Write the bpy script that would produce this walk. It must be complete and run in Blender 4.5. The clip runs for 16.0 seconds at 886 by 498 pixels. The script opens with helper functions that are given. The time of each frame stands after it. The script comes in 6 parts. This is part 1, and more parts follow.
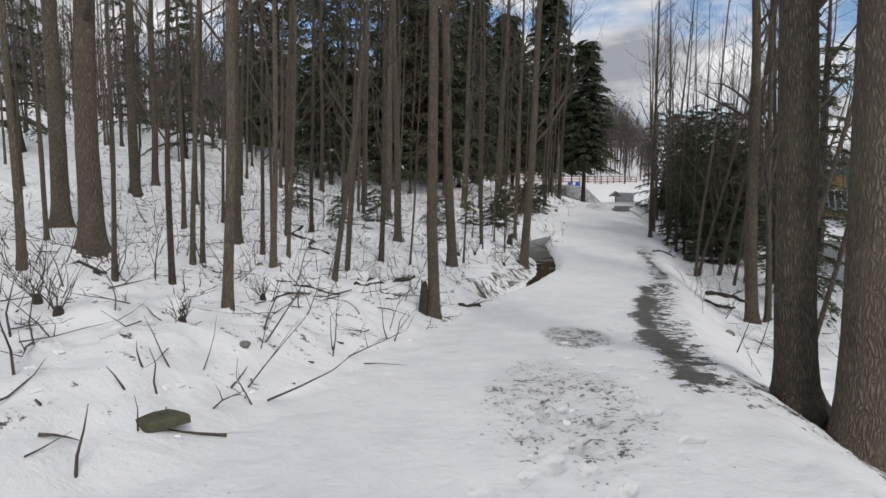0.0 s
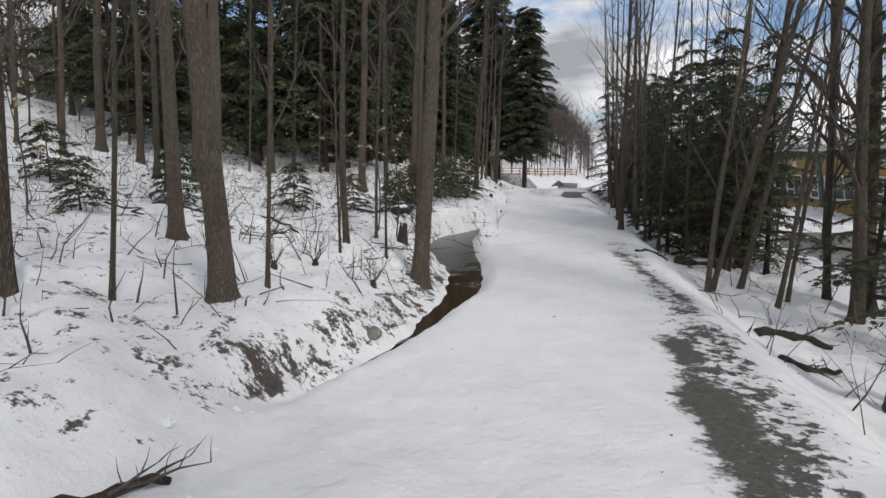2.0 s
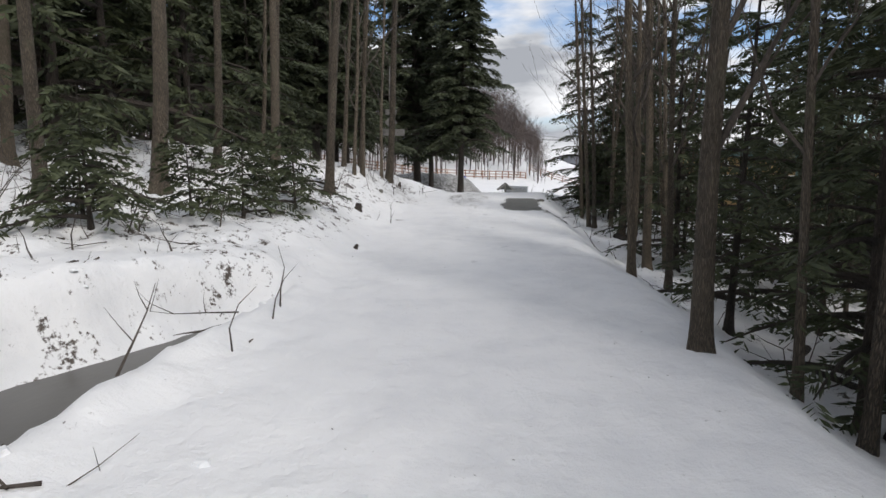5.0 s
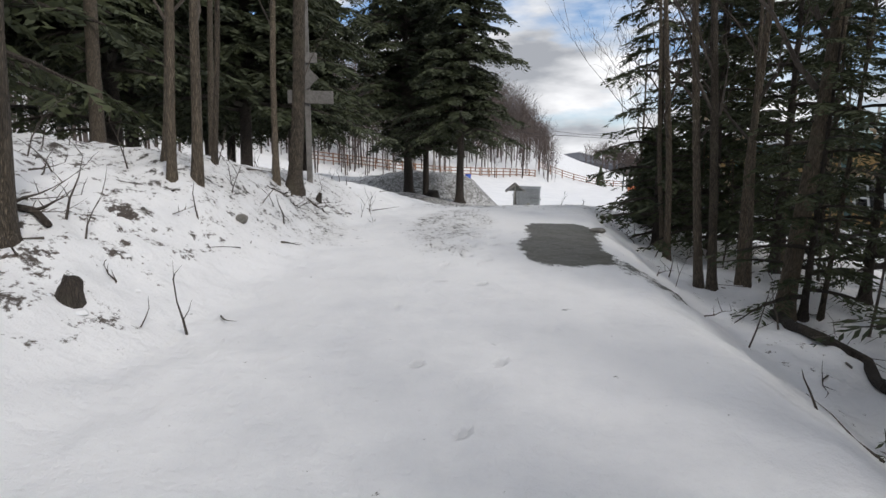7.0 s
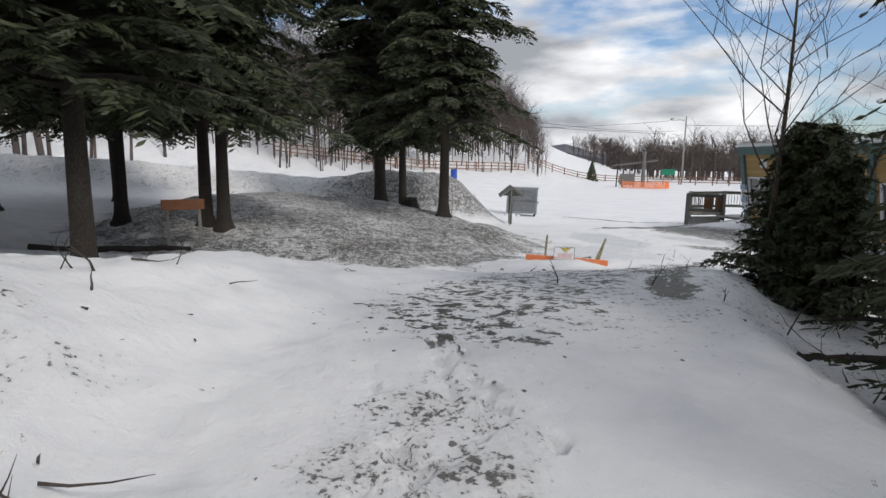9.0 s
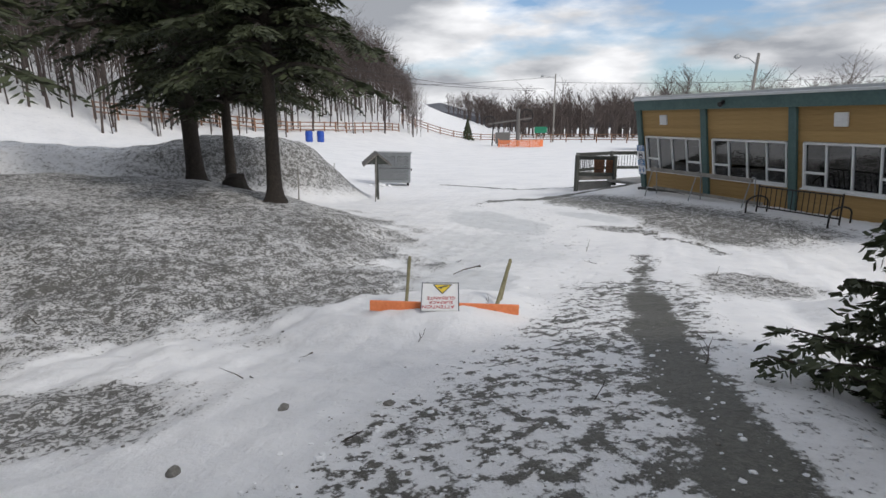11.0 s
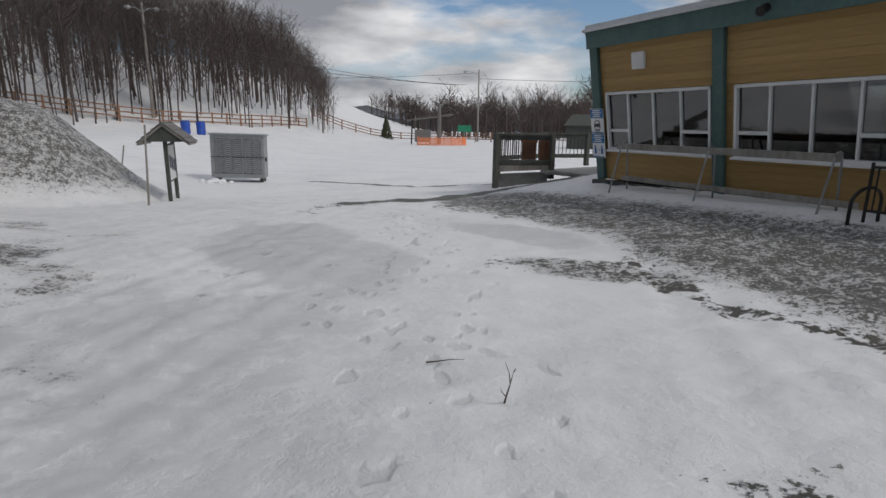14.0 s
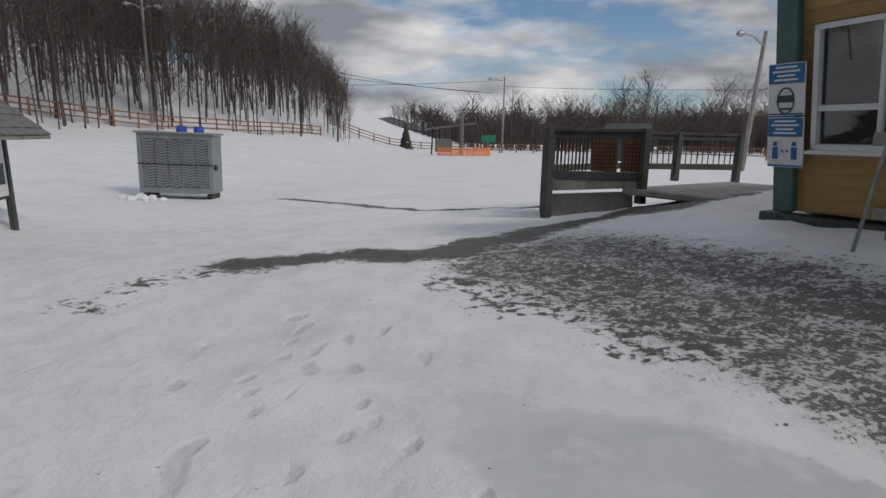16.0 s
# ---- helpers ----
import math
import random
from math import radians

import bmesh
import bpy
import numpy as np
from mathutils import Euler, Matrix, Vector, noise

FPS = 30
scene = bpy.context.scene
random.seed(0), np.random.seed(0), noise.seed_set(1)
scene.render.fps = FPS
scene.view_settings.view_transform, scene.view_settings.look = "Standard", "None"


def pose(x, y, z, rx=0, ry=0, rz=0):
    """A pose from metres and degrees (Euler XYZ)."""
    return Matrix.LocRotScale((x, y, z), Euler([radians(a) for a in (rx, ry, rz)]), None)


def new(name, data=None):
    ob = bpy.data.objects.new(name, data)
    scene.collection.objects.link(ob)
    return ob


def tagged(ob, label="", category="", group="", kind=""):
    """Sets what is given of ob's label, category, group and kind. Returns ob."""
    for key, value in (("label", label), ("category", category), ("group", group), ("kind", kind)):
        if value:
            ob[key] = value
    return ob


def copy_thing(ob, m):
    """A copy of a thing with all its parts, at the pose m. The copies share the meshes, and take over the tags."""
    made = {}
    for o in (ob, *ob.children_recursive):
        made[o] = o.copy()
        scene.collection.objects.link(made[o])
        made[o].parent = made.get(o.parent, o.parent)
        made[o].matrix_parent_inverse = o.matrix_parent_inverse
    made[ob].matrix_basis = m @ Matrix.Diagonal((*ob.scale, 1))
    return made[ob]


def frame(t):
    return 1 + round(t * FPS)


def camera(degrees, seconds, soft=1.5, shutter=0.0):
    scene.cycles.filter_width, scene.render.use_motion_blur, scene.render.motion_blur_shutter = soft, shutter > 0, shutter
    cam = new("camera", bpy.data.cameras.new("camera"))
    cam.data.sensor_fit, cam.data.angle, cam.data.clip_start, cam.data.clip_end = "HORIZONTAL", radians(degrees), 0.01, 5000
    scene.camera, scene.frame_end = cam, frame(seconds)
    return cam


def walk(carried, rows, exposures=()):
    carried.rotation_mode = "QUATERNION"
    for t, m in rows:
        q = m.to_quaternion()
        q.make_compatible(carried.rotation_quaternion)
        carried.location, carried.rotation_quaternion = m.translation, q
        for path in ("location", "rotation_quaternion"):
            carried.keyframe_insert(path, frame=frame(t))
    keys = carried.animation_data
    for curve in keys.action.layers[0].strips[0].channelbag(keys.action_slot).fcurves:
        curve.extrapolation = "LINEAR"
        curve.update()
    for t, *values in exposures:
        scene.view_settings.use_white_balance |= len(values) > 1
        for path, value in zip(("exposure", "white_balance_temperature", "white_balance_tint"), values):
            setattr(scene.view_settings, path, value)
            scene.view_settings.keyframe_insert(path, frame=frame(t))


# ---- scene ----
cam = camera(79.02, 16.0)
PATH = [
    (0.0, pose(0.000, 0.000, 2.982, 81.97, 0.58, 4.45)),
    (0.5, pose(0.072, 1.265, 2.870, 81.51, 0.64, 2.23)),
    (1.0, pose(0.262, 2.604, 2.697, 81.26, 0.49, 0.94)),
    (1.5, pose(0.510, 3.876, 2.541, 81.28, 0.28, -0.14)),
    (2.0, pose(0.865, 5.188, 2.329, 81.40, 0.21, -1.65)),
    (2.5, pose(1.225, 6.416, 2.167, 81.56, -0.07, -3.22)),
    (3.0, pose(1.609, 7.804, 2.061, 81.82, -0.76, -4.96)),
    (3.5, pose(1.965, 9.154, 1.998, 81.55, -0.65, -6.34)),
    (4.0, pose(2.314, 10.551, 2.034, 81.79, -0.33, -7.01)),
    (6.5, pose(3.991, 17.323, 2.017, 81.54, -0.28, -6.20)),
    (7.0, pose(4.189, 18.693, 2.061, 81.46, -0.35, -6.07)),
    (7.5, pose(4.372, 20.052, 2.089, 81.47, -0.68, -6.19)),
    (8.0, pose(4.577, 21.475, 2.219, 81.32, -1.12, -6.21)),
    (10.5, pose(5.905, 26.646, 2.527, 77.73, 0.72, -15.67)),
    (11.0, pose(6.501, 27.806, 2.448, 76.48, 0.20, -20.45)),
    (11.5, pose(7.155, 28.841, 2.306, 76.38, -0.28, -24.51)),
    (12.0, pose(7.912, 29.829, 2.065, 76.58, 0.05, -25.56)),
    (12.5, pose(8.641, 30.746, 1.857, 76.66, 0.31, -25.85)),
    (13.0, pose(9.419, 31.797, 1.634, 76.55, -0.27, -26.47)),
    (13.5, pose(10.165, 32.834, 1.484, 76.69, -0.44, -27.33)),
    (14.0, pose(10.946, 33.945, 1.320, 76.91, -0.64, -27.86)),
    (14.5, pose(11.700, 35.091, 1.134, 77.57, -0.81, -27.69)),
    (15.0, pose(12.461, 36.314, 1.012, 78.02, -1.11, -27.04)),
    (15.5, pose(13.059, 37.490, 1.007, 78.17, -0.87, -26.32)),
    (16.0, pose(13.585, 38.737, 0.950, 78.09, -0.99, -25.44)),
]
walk(cam, PATH, [(0.0, 0.32), (2.5, 0.47), (4.0, 0.6), (6.5, 0.6), (8.0, 0.40), (10.5, 0.44), (11.5, 0.36), (12.5, 0.11), (14.5, -0.12), (16.0, -0.22)])

# ---- daylight: broken cloud, weak high sun ----
SUN_EL, SUN_AZ = radians(42), radians(150)
world = bpy.data.worlds.new("sky")
scene.world = world
world.use_nodes = True
wn, wl = world.node_tree.nodes, world.node_tree.links
wn.clear()
w_out = wn.new("ShaderNodeOutputWorld")
w_sky = wn.new("ShaderNodeTexSky")
w_sky.sky_type, w_sky.sun_disc = "NISHITA", False
w_sky.sun_elevation, w_sky.sun_rotation, w_sky.ozone_density = SUN_EL, SUN_AZ, 4.0
w_bg = wn.new("ShaderNodeBackground")
w_bg.inputs["Strength"].default_value = 0.10
w_cl = wn.new("ShaderNodeBackground")
w_cl.inputs["Strength"].default_value = 0.92
w_tc = wn.new("ShaderNodeTexCoord")
w_map = wn.new("ShaderNodeMapping")
w_map.inputs["Scale"].default_value = (1.0, 1.0, 3.4)
w_map.inputs["Location"].default_value = (0.35, 0.2, 0.15)
w_n1 = wn.new("ShaderNodeTexNoise")
w_n1.inputs["Scale"].default_value, w_n1.inputs["Detail"].default_value, w_n1.inputs["Roughness"].default_value = 2.6, 7.0, 0.52
w_r1 = wn.new("ShaderNodeValToRGB")
w_r1.color_ramp.elements[0].position, w_r1.color_ramp.elements[1].position = 0.40, 0.50
w_n2 = wn.new("ShaderNodeTexNoise")
w_n2.inputs["Scale"].default_value, w_n2.inputs["Detail"].default_value = 4.4, 6.0
w_r2 = wn.new("ShaderNodeValToRGB")
w_r2.color_ramp.elements[0].position, w_r2.color_ramp.elements[1].position = 0.36, 0.66
w_r2.color_ramp.elements[0].color, w_r2.color_ramp.elements[1].color = (0.30, 0.315, 0.345, 1), (0.90, 0.90, 0.915, 1)
w_mix = wn.new("ShaderNodeMixShader")
wl.new(w_tc.outputs["Generated"], w_map.inputs["Vector"])
for nd in (w_n1, w_n2):
    wl.new(w_map.outputs["Vector"], nd.inputs["Vector"])
wl.new(w_n1.outputs["Fac"], w_r1.inputs["Fac"])
wl.new(w_n2.outputs["Fac"], w_r2.inputs["Fac"])
wl.new(w_r2.outputs["Color"], w_cl.inputs["Color"])
wl.new(w_sky.outputs["Color"], w_bg.inputs["Color"])
wl.new(w_r1.outputs["Color"], w_mix.inputs["Fac"])
wl.new(w_bg.outputs["Background"], w_mix.inputs[1])
wl.new(w_cl.outputs["Background"], w_mix.inputs[2])
wl.new(w_mix.outputs["Shader"], w_out.inputs["Surface"])

sun = new("sun", bpy.data.lights.new("sun", "SUN"))
sun.data.energy, sun.data.angle, sun.data.color = 1.3, radians(12), (1.0, 0.95, 0.88)
sun.rotation_euler = (radians(90) - SUN_EL, 0, -SUN_AZ + math.pi)

# ---- materials ----
def mat_base(name, rough=0.8, metal=0.0):
    m = bpy.data.materials.new(name)
    m.use_nodes = True
    nt = m.node_tree
    bsdf = nt.nodes["Principled BSDF"]
    bsdf.inputs["Roughness"].default_value, bsdf.inputs["Metallic"].default_value = rough, metal
    return m, nt.nodes, nt.links, bsdf


def noise_node(n, l, scale, detail=5.0, coord=None, stretch=None, rough=0.55):
    if coord is None:
        coord = n.new("ShaderNodeTexCoord").outputs["Object"]
    if stretch:
        mp = n.new("ShaderNodeMapping")
        mp.inputs["Scale"].default_value = stretch
        l.new(coord, mp.inputs["Vector"])
        coord = mp.outputs["Vector"]
    t = n.new("ShaderNodeTexNoise")
    t.inputs["Scale"].default_value, t.inputs["Detail"].default_value, t.inputs["Roughness"].default_value = scale, detail, rough
    l.new(coord, t.inputs["Vector"])
    return t.outputs["Fac"]


def ramp(n, l, fac, stops):
    r = n.new("ShaderNodeValToRGB")
    e = r.color_ramp.elements
    e[0].position, e[0].color = stops[0][0], (*stops[0][1], 1)
    e[1].position, e[1].color = stops[-1][0], (*stops[-1][1], 1)
    for p, c in stops[1:-1]:
        k = e.new(p)
        k.color = (*c, 1)
    l.new(fac, r.inputs["Fac"])
    return r.outputs["Color"]


def mix_col(n, l, fac, a, b, mode="MIX"):
    x = n.new("ShaderNodeMix")
    x.data_type, x.blend_type = "RGBA", mode
    if isinstance(fac, float):
        x.inputs[0].default_value = fac
    else:
        l.new(fac, x.inputs[0])
    for s, v in ((6, a), (7, b)):
        if isinstance(v, tuple):
            x.inputs[s].default_value = (*v, 1)
        else:
            l.new(v, x.inputs[s])
    return x.outputs[2]


def calc(n, l, op, a, b=0.5, c=0.5):
    x = n.new("ShaderNodeMath")
    x.operation = op
    for k, v in enumerate((a, b, c)):
        if isinstance(v, (int, float)):
            x.inputs[k].default_value = v
        else:
            l.new(v, x.inputs[k])
    return x.outputs[0]


def soft_step(n, l, v, lo, hi):
    x = n.new("ShaderNodeMapRange")
    x.interpolation_type = "SMOOTHSTEP"
    x.inputs["From Min"].default_value, x.inputs["From Max"].default_value = lo, hi
    l.new(v, x.inputs["Value"])
    return x.outputs["Result"]


def bump(n, l, bsdf, height, strength=0.4, dist=0.01):
    b = n.new("ShaderNodeBump")
    b.inputs["Strength"].default_value, b.inputs["Distance"].default_value = strength, dist
    l.new(height, b.inputs["Height"])
    l.new(b.outputs["Normal"], bsdf.inputs["Normal"])


def plain(name, dark, light, scale=8.0, rough=0.7, metal=0.0, stretch=None, bump_s=0.25, dist=0.004, per_object=0.0):
    """Two tones by coarse and fine noise, with light relief."""
    m, n, l, b = mat_base(name, rough, metal)
    co = n.new("ShaderNodeTexCoord").outputs["Object"]
    a = noise_node(n, l, scale, 6, co, stretch)
    f = noise_node(n, l, scale * 7, 3, co, stretch)
    s = calc(n, l, "MULTIPLY_ADD", f, 0.45, calc(n, l, "MULTIPLY", a, 0.6))
    if per_object:
        o = n.new("ShaderNodeObjectInfo").outputs["Random"]
        s = calc(n, l, "MULTIPLY_ADD", o, per_object, calc(n, l, "SUBTRACT", s, per_object * 0.5))
    l.new(ramp(n, l, s, [(0.33, dark), (0.68, light)]), b.inputs["Base Color"])
    bump(n, l, b, f, bump_s, dist)
    return m


def bark_mat(name, dark, light, moss=(0.10, 0.11, 0.06)):
    """Long interlaced ridges with dark furrows, moss and pale lichen in broad patches."""
    m, n, l, b = mat_base(name, 0.92)
    co = n.new("ShaderNodeTexCoord").outputs["Object"]
    warp = n.new("ShaderNodeTexNoise")
    warp.inputs["Scale"].default_value, warp.inputs["Detail"].default_value = 5.0, 3.0
    l.new(co, warp.inputs["Vector"])
    mv = n.new("ShaderNodeVectorMath")
    mv.operation = "MULTIPLY_ADD"
    mv.inputs[1].default_value = (0.07, 0.07, 0.07)
    l.new(warp.outputs["Color"], mv.inputs[0])
    l.new(co, mv.inputs[2])
    mp = n.new("ShaderNodeMapping")
    mp.inputs["Scale"].default_value = (88.0, 88.0, 10.0)
    l.new(mv.outputs["Vector"], mp.inputs["Vector"])
    vor = n.new("ShaderNodeTexVoronoi")
    vor.feature = "DISTANCE_TO_EDGE"
    vor.inputs["Scale"].default_value = 1.0
    l.new(mp.outputs["Vector"], vor.inputs["Vector"])
    ridge = soft_step(n, l, vor.outputs["Distance"], 0.0, 0.34)
    fine = noise_node(n, l, 60.0, 4, co, (2, 2, 0.5))
    broad = noise_node(n, l, 2.2, 4, co)
    rnd = n.new("ShaderNodeObjectInfo").outputs["Random"]
    v = calc(n, l, "MULTIPLY_ADD", fine, 0.42, calc(n, l, "MULTIPLY_ADD", ridge, 0.28, calc(n, l, "MULTIPLY_ADD", rnd, 0.20, calc(n, l, "MULTIPLY_ADD", broad, 0.3, -0.08))))
    col = ramp(n, l, v, [(0.22, dark), (0.50, tuple(0.5 * (p + q) for p, q in zip(dark, light))), (0.80, light)])
    col = mix_col(n, l, calc(n, l, "MULTIPLY", soft_step(n, l, broad, 0.52, 0.68), 0.50), col, moss)
    l.new(col, b.inputs["Base Color"])
    bump(n, l, b, calc(n, l, "MULTIPLY_ADD", fine, 0.35, ridge), 0.9, 0.012)
    return m


def ground_mat():
    """Snow with bare wet grit, dirty crust, leaf litter and grey ice, by four masks on the mesh."""
    m, n, l, b = mat_base("snow_ground", 0.7)
    geo = n.new("ShaderNodeNewGeometry").outputs["Position"]

    def mask(name):
        a = n.new("ShaderNodeAttribute")
        a.attribute_name = name
        return a.outputs["Fac"]

    n_big = noise_node(n, l, 0.55, 4, geo)
    n_mid = noise_node(n, l, 3.4, 6, geo, None, 0.62)
    n_clod = noise_node(n, l, 10.5, 5, geo, (1.0, 1.0, 0.4), 0.62)
    n_fine = noise_node(n, l, 34.0, 5, geo, None, 0.70)
    n_grain = noise_node(n, l, 190.0, 2, geo)
    snow = ramp(n, l, calc(n, l, "MULTIPLY_ADD", n_mid, 0.5, calc(n, l, "MULTIPLY", n_big, 0.5)), [(0.30, (0.67, 0.68, 0.70)), (0.52, (0.80, 0.803, 0.812)), (0.8, (0.865, 0.865, 0.865))])
    n_pebble = calc(n, l, "MULTIPLY_ADD", n_grain, 0.45, calc(n, l, "MULTIPLY", n_fine, 0.55))
    grit = ramp(n, l, n_pebble, [(0.34, (0.016, 0.016, 0.014)), (0.50, (0.070, 0.068, 0.060)), (0.68, (0.19, 0.185, 0.17))])
    mud = ramp(n, l, n_mid, [(0.35, (0.034, 0.032, 0.024)), (0.7, (0.098, 0.092, 0.072))])
    bare_col = mix_col(n, l, 0.35, grit, mud)
    leaf = ramp(n, l, n_fine, [(0.3, (0.028, 0.022, 0.018)), (0.6, (0.085, 0.068, 0.056)), (0.8, (0.17, 0.135, 0.11))])
    ice = ramp(n, l, n_mid, [(0.3, (0.50, 0.515, 0.525)), (0.7, (0.66, 0.67, 0.68))])

    def cover(name, big, clod, fine, lo, hi):
        v = calc(n, l, "MULTIPLY_ADD", calc(n, l, "SUBTRACT", n_mid, 0.5), big, mask(name))
        v = calc(n, l, "MULTIPLY_ADD", calc(n, l, "SUBTRACT", n_clod, 0.5), clod, v)
        v = calc(n, l, "MULTIPLY_ADD", calc(n, l, "SUBTRACT", n_fine, 0.5), fine, v)
        return soft_step(n, l, v, lo, hi)

    k_ice = cover("ice", 1.5, 0.5, 0.2, 0.28, 0.72)
    k_bare = cover("bare", 0.8, 1.9, 0.9, 0.46, 0.64)
    k_grit = cover("grit", 0.7, 1.3, 2.2, 0.53, 0.72)
    k_dull = cover("grit", 0.7, 0.4, 0.4, 0.15, 0.75)
    k_wet = cover("wet", 0.45, 1.0, 0.8, 0.36, 0.60)
    k_leaf = cover("litter", 1.5, 2.1, 1.5, 0.66, 0.92)
    col = mix_col(n, l, k_ice, snow, ice)
    col = mix_col(n, l, calc(n, l, "MULTIPLY", k_dull, 0.48), col, (0.27, 0.262, 0.25))
    col = mix_col(n, l, k_leaf, col, leaf)
    col = mix_col(n, l, calc(n, l, "MULTIPLY", k_grit, 0.92), col, grit)
    col = mix_col(n, l, k_bare, col, bare_col)
    slurry = ramp(n, l, n_pebble, [(0.34, (0.026, 0.026, 0.020)), (0.50, (0.072, 0.071, 0.058)), (0.66, (0.15, 0.146, 0.125))])
    col = mix_col(n, l, k_wet, col, slurry)
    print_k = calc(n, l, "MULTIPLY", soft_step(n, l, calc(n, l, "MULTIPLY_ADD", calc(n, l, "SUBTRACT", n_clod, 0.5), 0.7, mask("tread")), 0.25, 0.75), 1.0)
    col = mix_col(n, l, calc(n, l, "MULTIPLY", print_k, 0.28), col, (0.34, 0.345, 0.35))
    l.new(col, b.inputs["Base Color"])
    dirt = calc(n, l, "MAXIMUM", calc(n, l, "MAXIMUM", k_bare, k_wet), k_grit)
    r = calc(n, l, "MULTIPLY_ADD", calc(n, l, "MAXIMUM", k_bare, k_wet), -0.14, calc(n, l, "MULTIPLY_ADD", k_ice, -0.30, 0.72))
    l.new(r, b.inputs["Roughness"])
    h = calc(n, l, "MULTIPLY_ADD", n_mid, 0.7, calc(n, l, "MULTIPLY_ADD", n_clod, 0.26, calc(n, l, "MULTIPLY_ADD", n_fine, 0.07, calc(n, l, "MULTIPLY", n_big, 1.2))))
    h = calc(n, l, "MULTIPLY_ADD", dirt, -0.42, calc(n, l, "MULTIPLY_ADD", n_grain, 0.05, h))
    h = calc(n, l, "MULTIPLY_ADD", print_k, -0.22, calc(n, l, "MULTIPLY", calc(n, l, "SUBTRACT", h, 1.1), calc(n, l, "MULTIPLY_ADD", k_ice, -0.75, 1.0)))
    bump(n, l, b, h, 0.55, 0.085)
    return m


def glass_mat(name, tint=(0.75, 0.8, 0.8)):
    m, n, l, b = mat_base(name, 0.03)
    out = n["Material Output"]
    tr, gl, mx = n.new("ShaderNodeBsdfTransparent"), n.new("ShaderNodeBsdfGlossy"), n.new("ShaderNodeMixShader")
    tr.inputs["Color"].default_value = (*tint, 1)
    gl.inputs["Roughness"].default_value = 0.02
    fr = n.new("ShaderNodeFresnel")
    fr.inputs["IOR"].default_value = 2.2
    l.new(fr.outputs["Fac"], mx.inputs["Fac"])
    l.new(tr.outputs["BSDF"], mx.inputs[1])
    l.new(gl.outputs["BSDF"], mx.inputs[2])
    l.new(mx.outputs["Shader"], out.inputs["Surface"])
    return m


def water_mat():
    m, n, l, b = mat_base("creek_water", 0.06)
    geo = n.new("ShaderNodeNewGeometry").outputs["Position"]
    a = noise_node(n, l, 2.4, 5, geo)
    f = noise_node(n, l, 26.0, 3, geo, (1, 0.5, 1))
    icy = soft_step(n, l, calc(n, l, "ADD", a, calc(n, l, "MULTIPLY_ADD", n_y(n, l, geo), 0.16, -1.93)), 0.42, 0.62)
    bed = ramp(n, l, f, [(0.3, (0.016, 0.011, 0.007)), (0.7, (0.075, 0.048, 0.03))])
    l.new(mix_col(n, l, icy, bed, (0.085, 0.082, 0.076)), b.inputs["Base Color"])
    l.new(calc(n, l, "MULTIPLY_ADD", icy, 0.30, 0.05), b.inputs["Roughness"])
    bump(n, l, b, f, 0.10, 0.01)
    return m


def n_y(n, l, geo):
    s = n.new("ShaderNodeSeparateXYZ")
    l.new(geo, s.inputs["Vector"])
    return s.outputs["Y"]


M_GROUND = ground_mat()
M_WATER = water_mat()
M_BARK = bark_mat("hardwood_bark", (0.026, 0.021, 0.016), (0.215, 0.172, 0.125), (0.105, 0.10, 0.062))
M_BARK_DARK = bark_mat("hemlock_bark", (0.022, 0.018, 0.015), (0.095, 0.075, 0.06), (0.05, 0.05, 0.035))
M_TWIG = plain("twig_bark", (0.034, 0.027, 0.022), (0.115, 0.095, 0.078), 5, 0.9)
M_FAR = plain("far_bark", (0.045, 0.035, 0.032), (0.12, 0.095, 0.085), 0.3, 0.95)
M_NEEDLE = plain("hemlock_needles", (0.014, 0.020, 0.010), (0.058, 0.070, 0.028), 2.5, 0.7)
M_NEEDLE_B = plain("shrub_needles", (0.018, 0.026, 0.012), (0.072, 0.085, 0.034), 3.5, 0.7)
M_LEAF = plain("withered_leaves", (0.30, 0.22, 0.13), (0.58, 0.46, 0.32), 6, 0.8)
M_SIDING = plain("ochre_stained_siding", (0.30, 0.185, 0.065), (0.47, 0.31, 0.125), 1.6, 0.72, 0, (0.25, 1.0, 6.0), 0.3, 0.004, 0.18)
M_GREEN = plain("green_painted_timber", (0.055, 0.105, 0.10), (0.095, 0.165, 0.155), 2.2, 0.65, 0, None, 0.2)
M_WHITE = plain("white_window_paint", (0.66, 0.67, 0.67), (0.80, 0.80, 0.79), 3.0, 0.5)
M_ROOFMETAL = plain("pale_roof_metal", (0.50, 0.52, 0.53), (0.66, 0.68, 0.69), 3.0, 0.4, 0.3)
M_GLASS = glass_mat("window_glass", (0.40, 0.43, 0.43))
# dimness of the unlit room is put into this dark surface colour
M_INNER = plain("room_dimness_tone", (0.10, 0.10, 0.095), (0.17, 0.165, 0.155), 1.0, 0.8)
M_STEEL = plain("galvanised_steel", (0.25, 0.26, 0.26), (0.42, 0.43, 0.43), 6.0, 0.45, 0.6)
M_DULLSTEEL = plain("dull_dark_steel", (0.10, 0.105, 0.11), (0.19, 0.195, 0.20), 5.0, 0.5, 0.5)
M_ALU = plain("dull_aluminium_panel", (0.25, 0.265, 0.275), (0.38, 0.395, 0.40), 5.0, 0.45, 0.55)
M_BLACK = plain("black_iron", (0.012, 0.011, 0.011), (0.045, 0.04, 0.038), 12.0, 0.5, 0.4)
M_GREYWOOD = plain("weathered_grey_timber", (0.15, 0.14, 0.125), (0.34, 0.32, 0.29), 3.0, 0.85, 0, (1, 1, 0.3), 0.4)
